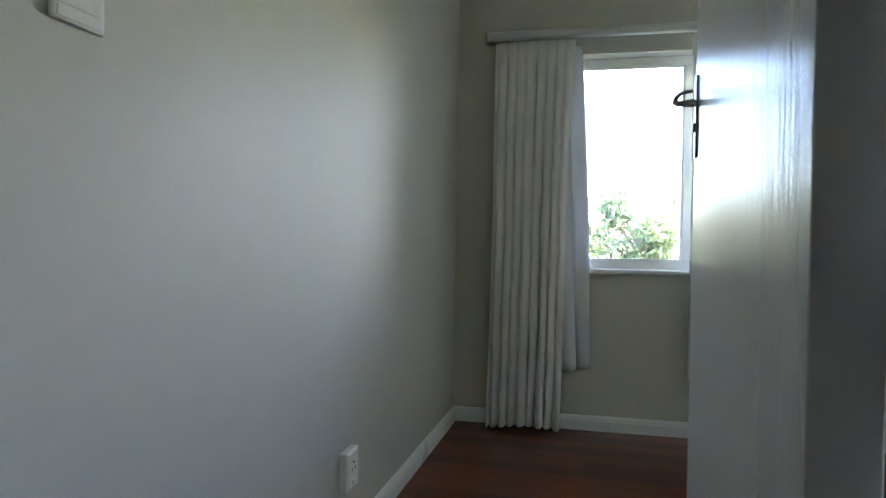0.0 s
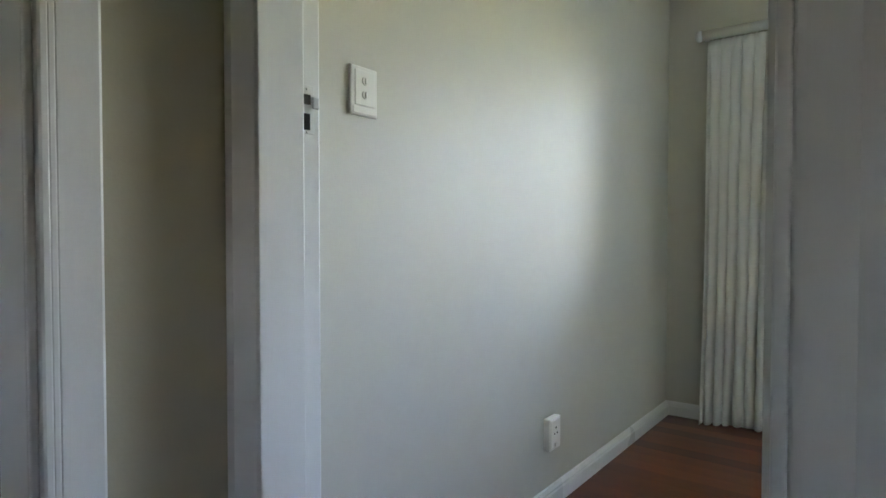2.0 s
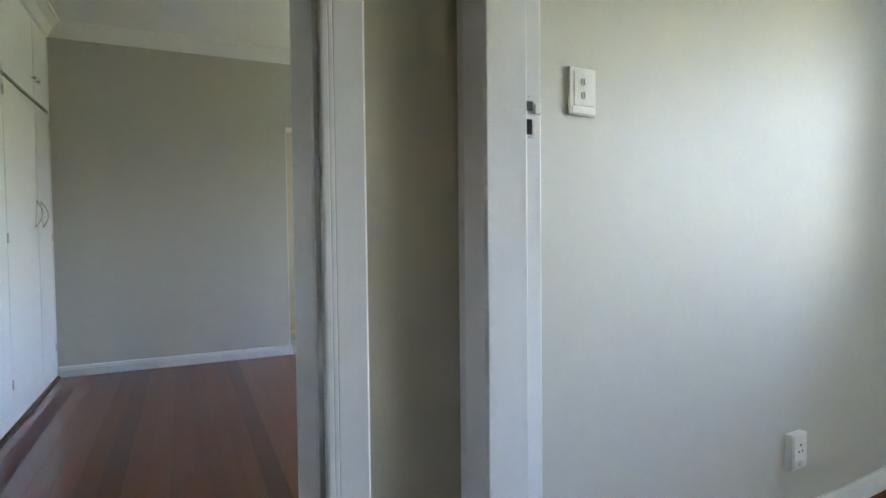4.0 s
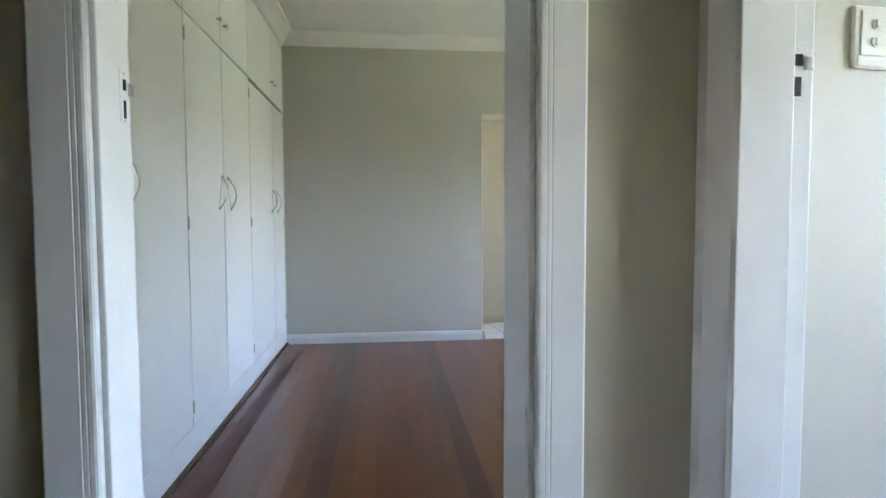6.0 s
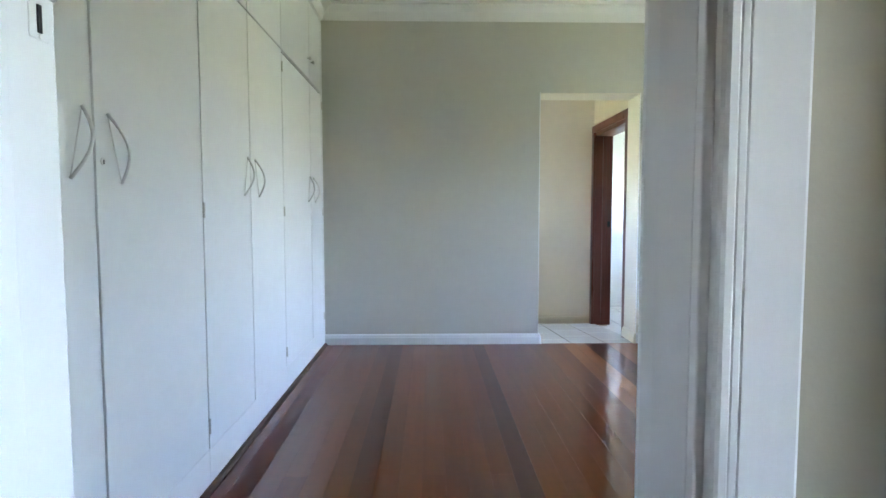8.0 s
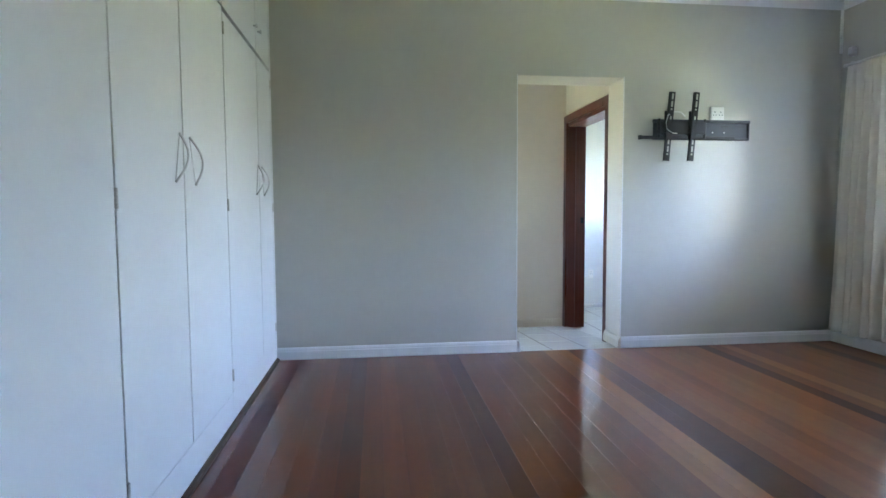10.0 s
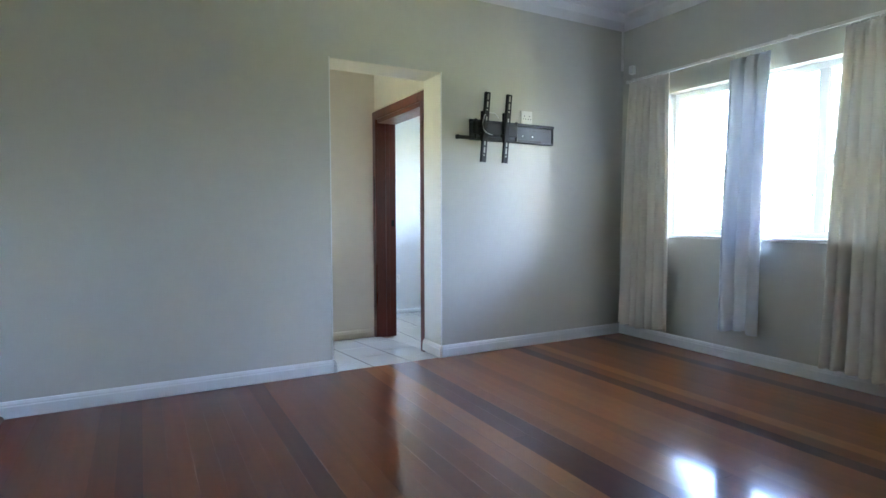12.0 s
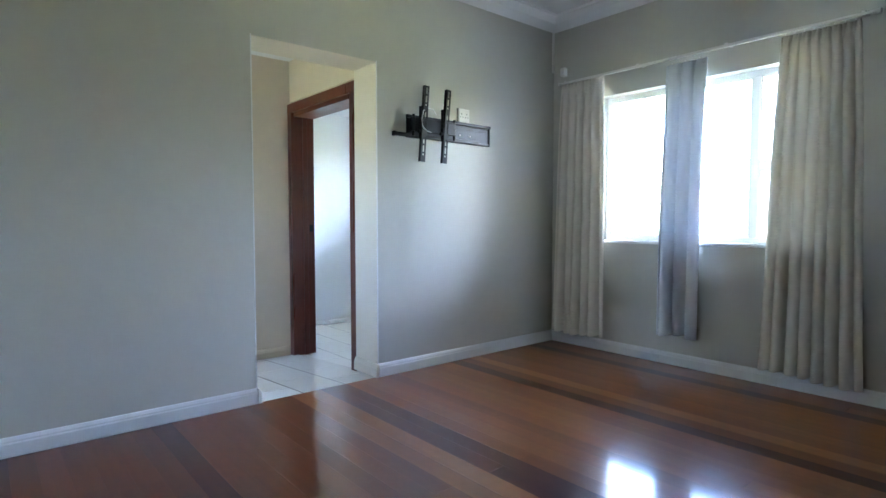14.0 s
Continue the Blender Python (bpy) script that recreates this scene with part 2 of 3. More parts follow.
# ---------------------------------------------------------------- plan
W, N, S = -4.42, 3.83, -0.735        # bedroom: west wall, north wall, cupboard fronts
EAST, HALLW = -0.512, -0.345         # wall between bedroom and hall
CEILING = 2.84
R1W, R1S, HALLN = -0.497, 1.047, 0.90
LOB = -5.82                          # lobby's far wall
WIN2 = (-3.93, -2.28, 0.92, 2.09)
WIN1 = (0.20, 2.40, 0.965, 2.255)       # along the small room's own window wall
# out-of-view window put in to brighten the lobby
LOBFILL = (-5.45, -5.0, 1.05, 1.9)
# added opening, never in view: its size sets the hall's brightness
HALLFILL = (2.1, 2.6, 1.25, 1.75)
BATHWIN = (-6.65, -5.6, 1.1, 1.95)

# the small room stands askew to the rest of the house: frames of its side wall and of its window wall, about their corner
CORNER = Vector((-0.515, 3.872, 0))
SIDE = Matrix.Translation(CORNER) @ pose(0, 0, 0, 0, 0, 4.5) @ Matrix.Translation((-R1W, -N, 0))
FRONT = Matrix.Translation(CORNER) @ pose(0, 0, 0, 0, 0, 9.1) @ Matrix.Translation((-R1W, -N, 0))


def lay(ob, frame_matrix):
    """Moves a thing from the straight plan into the askew room."""
    ob.matrix_basis = frame_matrix @ ob.matrix_basis
    return ob


wall("wall_north", PAINT, (-7.2, N), (-0.62, N + 0.165), "x", [BATHWIN, WIN2], "greige painted plaster wall with window openings", z0=-0.9)
wall("wall_west", PAINT, (-4.70, -1.5), (W, N), "y", [(1.10, 1.957, -0.05, 2.145)], "greige painted plaster wall with a plain opening")
wall("wall_bedroom_east", HALLSHADE, (EAST, -2.6), (HALLW, HALLN), "y", [(-0.404, 0.534, -0.05, 2.08)], "greige painted plaster wall beside the hall")
lay(wall("wall_room_north", PAINT, (-0.62, N), (3.3, N + 0.165), "x", [WIN1], "greige painted plaster wall with a wide window opening"), FRONT)
pm = prism([(-0.62, HALLN), (-0.514, HALLN), (-0.514, R1S), (-0.2935, R1S), (CORNER.x, CORNER.y), (-0.62, CORNER.y)], -0.05, 2.95)
tagged(part("wall_partition", pm, PAINT), "greige painted plaster partition between two rooms", "wall", kind="structure")
wall("wall_hall_north", HALLSHADE, (-0.512, HALLN), (5.4, R1S), "x", [(-0.279, 0.796, -0.05, 2.08)], "greige painted plaster wall with a doorway")
wall("wall_room_east", PAINT, (2.65, R1S), (2.9, 4.75), "y", [], "greige painted plaster wall")
# unseen end walls, set back to cut bounced light; hole for the added window
wall("wall_hall_south", HALLSHADE, (HALLW, -2.6), (5.4, -2.45), "x", [HALLFILL], "greige painted plaster wall of the hall")
wall("wall_hall_east", HALLSHADE, (5.4, -2.6), (5.55, 1.047), "y", [], "greige painted plaster wall at the hall's end")
wall("wall_bedroom_south", PAINT, (-4.70, -1.65), (EAST, -1.5), "x", [], "greige painted plaster wall behind the cupboards")
wall("wall_lobby_far", BEIGE, (LOB - 0.12, 0.2), (LOB, 2.16), "y", [], "warm beige painted wall of the small lobby", z0=-0.3)
wall("wall_lobby_south", BEIGE, (LOB - 0.12, 0.08), (-4.70, 0.2), "x", [LOBFILL], "warm beige painted wall of the small lobby with an added unseen window", z0=-0.3)
wall("wall_lobby_north", BEIGE, (LOB, 1.98), (-4.70, 2.16), "x", [(LOB + 0.02, -4.72, -0.3, 2.10)], "warm beige wall with a wooden door frame", z0=-0.3)
wall("wall_bathroom_west", BATHPAINT, (-7.2, 2.16), (-7.05, N), "y", [], "pale painted bathroom wall", z0=-0.3)
wall("wall_bathroom_south", BATHPAINT, (-7.2, 2.04), (LOB - 0.12, 2.16), "x", [], "pale painted bathroom wall", z0=-0.3)


def slab(name, a, b, mat, label, category):
    return tagged(part(name, box(a, b), mat), label, category, kind="structure")


slab("ceiling_bedroom", (-4.70, -1.65, CEILING), (-0.40, N + 0.24, CEILING + 0.15), CEIL, "smooth white painted ceiling", "ceiling")
slab("ceiling_room", (-0.40, HALLN + 0.1, CEILING), (2.9, 4.75, CEILING + 0.15), CEIL, "smooth white painted ceiling", "ceiling")
slab("ceiling_hall", (-0.40, -2.6, CEILING), (5.55, HALLN + 0.1, CEILING + 0.15), CEIL, "white painted hall ceiling", "ceiling")
slab("ceiling_lobby", (LOB - 0.12, 0.08, 2.45), (-4.70, 2.16, 2.6), CEIL, "white painted lobby ceiling", "ceiling")
slab("ceiling_bathroom", (-7.2, 2.16, 2.30), (-4.70, N + 0.24, 2.45), CEIL, "white painted bathroom ceiling", "ceiling")

# cream painted faces of the plain opening in the west wall
CREAM = material("cream_paint", (0.72, 0.66, 0.54), rough=0.5, vary=0.02, scale=3, bump=0.2, bump_scale=160)
for nm, a, b in (("trim_opening_north", (-4.702, 1.953, 0.0), (W - 0.002, 1.958, 2.145)), ("trim_opening_south", (-4.702, 1.099, 0.0), (W - 0.002, 1.104, 2.145)), ("trim_opening_head", (-4.702, 1.104, 2.141), (W - 0.002, 1.953, 2.146))):
    slab(nm, a, b, CREAM, "cream painted reveal of the plain opening", "reveal")

for nm, y in (("trim_bead_south", 1.0975), ("trim_bead_north", 1.9535)):
    slab(nm, (W - 0.004, y, 0.088), (W + 0.0022, y + 0.007, 2.15), CEIL, "thin white corner bead at the edge of the opening", "corner bead")

# cornice, coved
COVE = [(0, 0), (0.006, 0.0), (0.018, 0.018), (0.045, 0.060), (0.085, 0.092), (0.105, 0.098), (0.11, 0.112), (0, 0.112)]


def cornice(name, p0, p1, out):
    return tagged(part(name, extrude_profile(COVE, p0, p1, out), CEIL), "white coved plaster cornice under the ceiling", "cornice", kind="structure")


CZ = CEILING - 0.112
cornice("cornice_west", (W, S, CZ), (W, N, CZ), (1, 0, 0))
cornice("cornice_north", (W, N, CZ), (-0.62, N, CZ), (0, -1, 0))
cornice("cornice_cupboard", (W, S, CZ), (EAST, S, CZ), (0, 1, 0))
cornice("cornice_east", (EAST, S, CZ), (EAST, HALLN, CZ), (-1, 0, 0))

# baseboards with a moulded top
SKIRT = [(0, 0), (0.020, 0), (0.022, 0.004), (0.020, 0.060), (0.016, 0.068), (0.016, 0.074), (0.008, 0.088), (0, 0.090)]


def baseboard(name, p0, p1, out, mat=GLOSSWHITE, label="white gloss moulded skirting board at the floor"):
    return tagged(part(name, extrude_profile(SKIRT, p0, p1, out), mat), label, "baseboard", kind="structure")


baseboard("baseboard_west_a", (W, S, 0), (W, 1.10, 0), (1, 0, 0))
baseboard("baseboard_west_b", (W, 1.957, 0), (W, N, 0), (1, 0, 0))
baseboard("baseboard_reveal", (-4.70, 1.953, 0), (W + 0.02, 1.953, 0), (0, -1, 0), CREAM, "cream painted skirting in the opening")
baseboard("baseboard_reveal_south", (-4.70, 1.104, 0), (W + 0.022, 1.104, 0), (0, 1, 0))
baseboard("baseboard_north", (W, N, 0), (-0.62, N, 0), (0, -1, 0))
lay(baseboard("baseboard_room_west", (R1W, R1S + 0.03, -0.008), (R1W, N - 0.003, -0.008), (1, 0, 0)), SIDE)
lay(baseboard("baseboard_room_north", (R1W, N, -0.008), (2.75, N, -0.008), (0, -1, 0)), FRONT)
baseboard("baseboard_lobby", (LOB, 0.2, -0.115), (LOB, 1.94, -0.115), (1, 0, 0), BEIGE, "beige painted skirting of the lobby")
baseboard("baseboard_bathroom", (-7.05, 2.16, -0.18), (-7.05, N, -0.18), (1, 0, 0), GLOSSWHITE)


# ---------------------------------------------------------------- door linings and casings
# an architrave that steps up to a thick back edge, and a flat one with a bullnose and two grooves
THICK = [(0, 0), (0.012, 0), (0.016, 0.004), (0.021, 0.012), (0.043, 0.056), (0.043, 0.090), (0.039, 0.096), (0, 0.096)]
FLAT = [(0, 0), (0.013, 0), (0.018, 0.003), (0.020, 0.008), (0.020, 0.017), (0.0188, 0.019), (0.020, 0.021), (0.0202, 0.028), (0.0190, 0.030), (0.0208, 0.032), (0.021, 0.100), (0.018, 0.105), (0, 0.105)]


def door_lining(name, label, width_axis, lo, hi, front, back, top, stop_at, prof, stop=0.014):
    """A painted lining in a doorway from lo to hi along the axis, from the front face of the wall to the back face, with casings on the front."""
    e = thing(name, 0, 0, 0, label, "door frame", kind="structure")
    s = 1 if back > front else -1

    def p(u, v, z):
        return (u, v, z) if width_axis == "x" else (v, u, z)

    def b(n, u0, u1, v0, v1, z0, z1, bev=0.004):
        a, c = p(u0, v0, z0), p(u1, v1, z1)
        part(n, box([min(i, j) for i, j in zip(a, c)], [max(i, j) for i, j in zip(a, c)], bev, 2), GLOSSWHITE, e)
    t = 0.03
    b("jamb", lo - t, lo, front - s * 0.004, back + s * 0.004, 0, top + t)
    b("jamb", hi, hi + t, front - s * 0.004, back + s * 0.004, 0, top + t)
    b("head", lo, hi, front - s * 0.004, back + s * 0.004, top, top + t)
    b("door_stop", lo, lo + stop, stop_at[0], stop_at[1], 0, top - 0.014, 0.003)
    b("door_stop", hi - 0.014, hi, stop_at[0], stop_at[1], 0, top - 0.014, 0.003)
    b("door_stop", lo, hi, stop_at[0], stop_at[1], top - 0.014, top, 0.003)
    out = p(0, -s, 0)
    cw = prof[-1][1]
    for n, p0, p1, side in (("casing", p(lo, front, 0), p(lo, front, top + cw), p(-1, 0, 0)), ("casing", p(hi, front, 0), p(hi, front, top + cw), p(1, 0, 0)), ("head_casing", p(lo, front, top), p(hi, front, top), (0, 0, 1))):
        part(n, extrude_profile(prof, p0, p1, out, side), GLOSSWHITE, e)
    return e


bedroom_frame = door_lining("door_frame_bedroom", "white gloss painted door frame between hall and bedroom", "y", -0.374, 0.504, HALLW, EAST, 2.05, (-0.343, -0.405), FLAT)
room_frame = door_lining("door_frame_room", "white gloss painted door frame of the small room", "x", -0.249, 0.766, HALLN, R1S, 2.05, (0.880, 0.995), THICK, 0.020)


def strike(name, place, turn, hole=0.019, lip_mat=GLOSSWHITE):
    """A strike plate let into a jamb: plate, lip, two dark keeps. Faces +x before it is turned."""
    e = thing(name, 0, 0, 0, "painted-over metal strike plate with two dark bolt holes in the jamb", "strike plate")
    part("plate", box((0, -0.019, -0.060), (0.0016, 0.019, 0.055), 0.0006), GLOSSWHITE, e)
    part("lip", box((0.002, 0.012, 0.000), (0.010, 0.030, 0.028), 0.003, 2), lip_mat, e)
    part("latch_hole", box((-0.001, -hole * 0.55, 0.009), (0.0042, hole * 0.45, 0.032)), DARK, e)
    part("bolt_hole", box((-0.001, -hole * 0.45, -0.051), (0.0042, hole * 0.35, -0.013)), DARK, e)
    for z in (-0.056, 0.045):
        part("screw", tube([(0.002, 0, z), (0.0042, 0, z)], 0.003, 8), STEEL, e)
    e.matrix_basis = Matrix.Translation(place) @ pose(0, 0, 0, 0, 0, turn)
    return e


strike("strike_plate", (-0.249, 1.014, 1.448), 0)
strike("strike_plate", (-0.480, -0.374, 1.425), 90, 0.009, BRONZE)

# the small room's door, open against the room
door = thing("door_1", 0.704, 1.057, 0, "white brushed gloss enamel door standing open at a right angle", "door", kind="structure")
leaf = part("door_leaf", box((0, 0, 0.012), (0.052, 0.90, 2.035), 0.002, 2), DOORWHITE, door)
plate = part("handle_plate", box((-0.005, 0.842, 1.318), (0.0, 0.868, 1.500), 0.002, 2), BRONZE, door, "dark tarnished metal handle plate")
lever = [(-0.004, 0.854, 1.440), (-0.025, 0.854, 1.440), (-0.040, 0.852, 1.440), (-0.047, 0.842, 1.441), (-0.047, 0.820, 1.444), (-0.042, 0.800, 1.447), (-0.030, 0.787, 1.449), (-0.016, 0.783, 1.449)]
part("lever", tube(lever, [0.009, 0.008, 0.0075, 0.0065, 0.0055, 0.005, 0.005, 0.004], 12), BRONZE, door, "curved dark metal lever", True)
part("keyhole", box((-0.0075, 0.851, 1.375), (-0.005, 0.857, 1.395)), DARK, door)
for z in (0.25, 1.0, 1.8):
    part("hinge", tube([(0.056, -0.004, z), (0.056, -0.004, z + 0.1)], 0.006, 10), GLOSSWHITE, door)
door.matrix_basis = Matrix.Translation((0.704, 1.057, 0)) @ pose(0, 0, 0, 0, 0, 0.7)


part("door_stop", prism([(-0.459, 0.462), (-0.446, 0.461), (-0.420, 0.468), (-0.362, 0.4885), (-0.352, 0.5038), (-0.459, 0.5038)], 0, 2.05), GLOSSWHITE, bedroom_frame)


# wooden frame in the lobby
def wood_frame():
    e = thing("door_frame_lobby", 0, 0, 0, "dark red mahogany door frame on a tiled floor", "door frame", kind="structure")
    x0, x1, f, top, zf = LOB + 0.004, -4.704, 1.955, 2.055, -0.11
    aw = 0.075
    part("casing", box((x0, f, zf), (x0 + aw, 1.98, top + aw * 0.3), 0.004, 2), MAHOGANY, e)
    part("casing", box((x1 - aw, f, -0.03), (x1, 1.98, top + aw * 0.3), 0.004, 2), MAHOGANY, e)
    part("head_casing", box((x0, f - 0.002, top - aw * 0.7), (x1, 1.98, top + aw * 0.3), 0.004, 2), MAHOGANY, e)
    part("jamb", box((x0 + 0.016, 1.98, zf), (x0 + aw - 0.01, 2.17, top - 0.03), 0.003), MAHOGANY, e)
    part("jamb", box((x1 - aw + 0.01, 1.98, -0.15), (x1 - 0.016, 2.17, top - 0.03), 0.003), MAHOGANY, e)
    part("head", box((x0 + aw - 0.01, 1.98, top - 0.085), (x1 - aw + 0.01, 2.17, top - 0.03), 0.003), MAHOGANY, e)
    part("door_stop", box((x0 + aw - 0.01, 2.06, zf), (x0 + aw + 0.004, 2.10, top - 0.085), 0.002), MAHOGANY, e)
    part("latch_keep", box((x0 + aw - 0.012, 2.12, 0.98), (x0 + aw - 0.004, 2.15, 1.04)), DARK, e)
    return e


wood_frame()


# ---------------------------------------------------------------- windows
def window(name, x0, x1, z0, z1, label, mullions=(), vents=(), wall_y=N, side=1, t=0.04):
    """A white framed window in a wall along x: mullions at the given places, and a transom in the lights whose numbers are in vents."""
    e = thing(name, 0, 0, 0, label, "window", kind="structure")
    y = wall_y + side * 0.10
    d = side * 0.05

    def b(n, p, q, mat=PVC, bev=0.004):
        return part(n, box([min(i, j) for i, j in zip(p, q)], [max(i, j) for i, j in zip(p, q)], bev, 2), mat, e)
    b("frame_side", (x0, y, z0), (x0 + t, y + d, z1))
    b("frame_side", (x1 - t, y, z0), (x1, y + d, z1))
    b("frame_head", (x0 + t, y, z1 - t), (x1 - t, y + d, z1))
    b("frame_sill", (x0 + t, y, z0), (x1 - t, y + d, z0 + t))
    b("inner_sill", (x0 - 0.03, wall_y - side * 0.025, z0 - 0.022), (x1 + 0.03, y + side * 0.01, z0 + 0.004), PVC, 0.006)
    edges = [x0 + t, *[m for c in mullions for m in (c - 0.028, c + 0.028)], x1 - t]
    for c in mullions:
        b("mullion", (c - 0.028, y, z0 + t), (c + 0.028, y + d, z1 - t))
    lights = []
    for k in range(0, len(edges), 2):
        a, c = edges[k], edges[k + 1]
        if k // 2 in vents:
            tr = z0 + (z1 - z0) * 0.45
            b("transom", (a, y, tr - 0.025), (c, y + d, tr + 0.025))
            part("stay", tube([(a + 0.03, y - side * 0.012, tr + 0.035), (a + 0.17, y - side * 0.012, tr + 0.035)], 0.005, 8), STEEL, e)
            lights += [(a, c, z0 + t, tr - 0.025), (a, c, tr + 0.025, z1 - t)]
        else:
            lights.append((a, c, z0 + t, z1 - t))
    for a, c, lo, hi in lights:
        g = b("pane", (a, y + side * 0.022, lo), (c, y + side * 0.026, hi), GLASS, 0)
        g.visible_shadow = False
        for p, q in (((a, lo), (a + 0.010, hi)), ((c - 0.010, lo), (c, hi)), ((a + 0.010, hi - 0.010), (c - 0.010, hi)), ((a + 0.010, lo), (c - 0.010, lo + 0.010))):
            b("bead", (p[0], y + side * 0.006, p[1]), (q[0], y + side * 0.021, q[1]), PVC, 0.002)
    return e


lay(window("window_1", *WIN1, "wide white framed window looking on a sunny garden", (0.89, 1.65), t=0.055), FRONT)
window("window_2", *WIN2, "wide white framed bedroom window with a small opening light", (-3.22, -2.775), (2,))
window("window_3", *BATHWIN, "white framed bathroom window", (-6.1,))
window("lobby_fill_window", *LOBFILL, "white framed window of the small lobby", (), (), 0.2, -1)
window("hall_fill_window", *HALLFILL, "white framed window at the back of the hall", (), (), -2.45, -1)


# ---------------------------------------------------------------- curtains
def cloth(x0t, x1t, x0b, x1b, zt, zb, y, folds, amp, seed, thick=0.003):
    """A hanging sheet with gathered header and uneven folds that open towards the hem."""
    rng = random.Random(seed)
    nu, nv = folds * 12, 44
    ph = [rng.uniform(-0.9, 0.9) for _ in range(folds + 1)]
    am = [rng.uniform(0.45, 1.15) for _ in range(folds + 1)]
    sway = [rng.uniform(-1, 1) for _ in range(6)]
    bm = bmesh.new()
    rows = []
    for j in range(nv + 1):
        v = j / nv
        z = zt + (zb - zt) * v
        row = []
        for i in range(nu + 1):
            u = i / nu
            k = u * folds
            a = int(min(k, folds - 1))
            fr = k - a
            jit = ph[a] * (1 - fr) + ph[a + 1] * fr
            am_ = am[a] * (1 - fr) + am[a + 1] * fr
            head = max(0.0, 1 - v / 0.06)
            s = math.sin(2 * math.pi * k + jit * (0.4 + 0.6 * v))
            s = math.copysign(abs(s) ** 0.8, s)
            wob = 0.35 * math.sin(2 * math.pi * k * 0.5 + 3 * sway[0] + 2 * v) * v + 0.16 * math.sin(2 * math.pi * k * 2 + jit * 2) * (1 - v)
            d = amp * am_ * (0.45 + 0.55 * min(1, v * 1.6)) * (s + wob) * (1 - 0.5 * head)
            d += amp * 0.25 * head * math.sin(2 * math.pi * k * 3)
            xe0 = x0t + (x0b - x0t) * v ** 0.8 + 0.010 * math.sin(5 * v + sway[1] * 3) * v
            xe1 = x1t + (x1b - x1t) * v ** 0.8 + 0.010 * math.sin(4 * v + sway[2] * 3) * v
            x = xe0 + (xe1 - xe0) * (u + 0.25 / folds * math.sin(2 * math.pi * k + jit + 1.3) * 0.6)
            hem = 0.012 * math.sin(u * 5 + sway[3] * 4) * v + 0.006 * s * v
            row.append(bm.verts.new((x, y + d, z + hem)))
        rows.append(row)
    back = [[bm.verts.new(v.co + Vector((0, thick, 0))) for v in row] for row in rows]
    for sheet, turn in ((rows, 1), (back, -1)):
        for a, b in zip(sheet, sheet[1:]):
            for i in range(nu):
                bm.faces.new((a[i], a[i + 1], b[i + 1], b[i])[::-turn])
    rim = rows[0] + [r[-1] for r in rows[1:]] + rows[-1][-2::-1] + [r[0] for r in rows[-2:0:-1]]
    rim2 = back[0] + [r[-1] for r in back[1:]] + back[-1][-2::-1] + [r[0] for r in back[-2:0:-1]]
    for i in range(len(rim)):
        k = (i + 1) % len(rim)
        bm.faces.new((rim[i], rim[k], rim2[k], rim2[i]))
    return bm


def curtain(label, x0t, x1t, x0b, x1b, zt, zb, y, folds, amp, seed, mat=None, lining=None, group=""):
    e = thing("curtain", (x0t + x1t) / 2, y, zt, label, "curtain", group)
    inv = Matrix.Translation((-(x0t + x1t) / 2, -y, -zt))

    def add(n, bm, m, lab="", smooth=True):
        bm.transform(inv)
        return part(n, bm, m, e, lab, smooth)
    add("drape", cloth(x0t, x1t, x0b, x1b, zt, zb, y, folds, amp, seed), mat or CURTAIN)
    if lining:
        a0, a1, b0, b1, lz = lining
        add("lining", cloth(a0, a1, b0, b1, zt - 0.02, lz, y + 0.065, max(2, folds // 3), amp * 0.6, seed + 50), LINING, "pale grey lining cloth")
    n = folds
    for i in range(n):
        x = x0t + (x1t - x0t) * (i + 0.5) / n
        add("hook", tube([(x, y + 0.012, zt - 0.03), (x, y + 0.014, zt + 0.018)], 0.003, 6), PLASTIC, "", False)
    return e


GR2 = "curtains of the bedroom windows"
curtain("gathered cream curtain hanging beside the bedroom window", -4.27, -3.85, -4.35, -3.81, 2.235, 0.12, N - 0.085, 6, 0.036, 3, group=GR2)
curtain("narrow pale blue-grey lined curtain between two windows", -3.335, -3.04, -3.38, -3.08, 2.20, 0.235, N - 0.085, 3, 0.036, 11, LINING, group=GR2)
curtain("wide pleated cream curtain beside the bedroom window", -2.57, -2.16, -2.67, -2.08, 2.215, 0.11, N - 0.105, 8, 0.046, 23, group=GR2)
GR1 = "curtains of the small room"
lay(curtain("long gathered off-white curtain with grey lining at the window", -0.26, 0.205, -0.275, 0.143, 2.315, 0.012, N - 0.095, 8, 0.022, 31, WHITECLOTH, lining=(0.02, 0.235, 0.13, 0.328, 0.365), group=GR1), FRONT)
lay(curtain("off-white curtain hanging between two windows", 0.85, 1.02, 0.87, 1.03, 2.315, 0.34, N - 0.085, 4, 0.022, 37, WHITECLOTH, group=GR1), FRONT)

track = thing("curtain_track", -3.2, N, 2.245, "thin white curtain track over the bedroom windows", "curtain track")
part("rail", box((-1.08, -0.100, -0.008), (1.12, -0.078, 0.010), 0.002), PLASTIC, track)
for dx in (-1.02, -0.35, 0.30, 1.05):
    part("bracket", box((dx - 0.01, -0.10, 0.008), (dx + 0.01, 0.0, 0.020), 0.002), PLASTIC, track)
for dx in (-1.08, 1.12):
    part("end_stop", box((dx - 0.012, -0.104, -0.014), (dx + 0.012, -0.074, 0.014), 0.004, 2), PLASTIC, track)

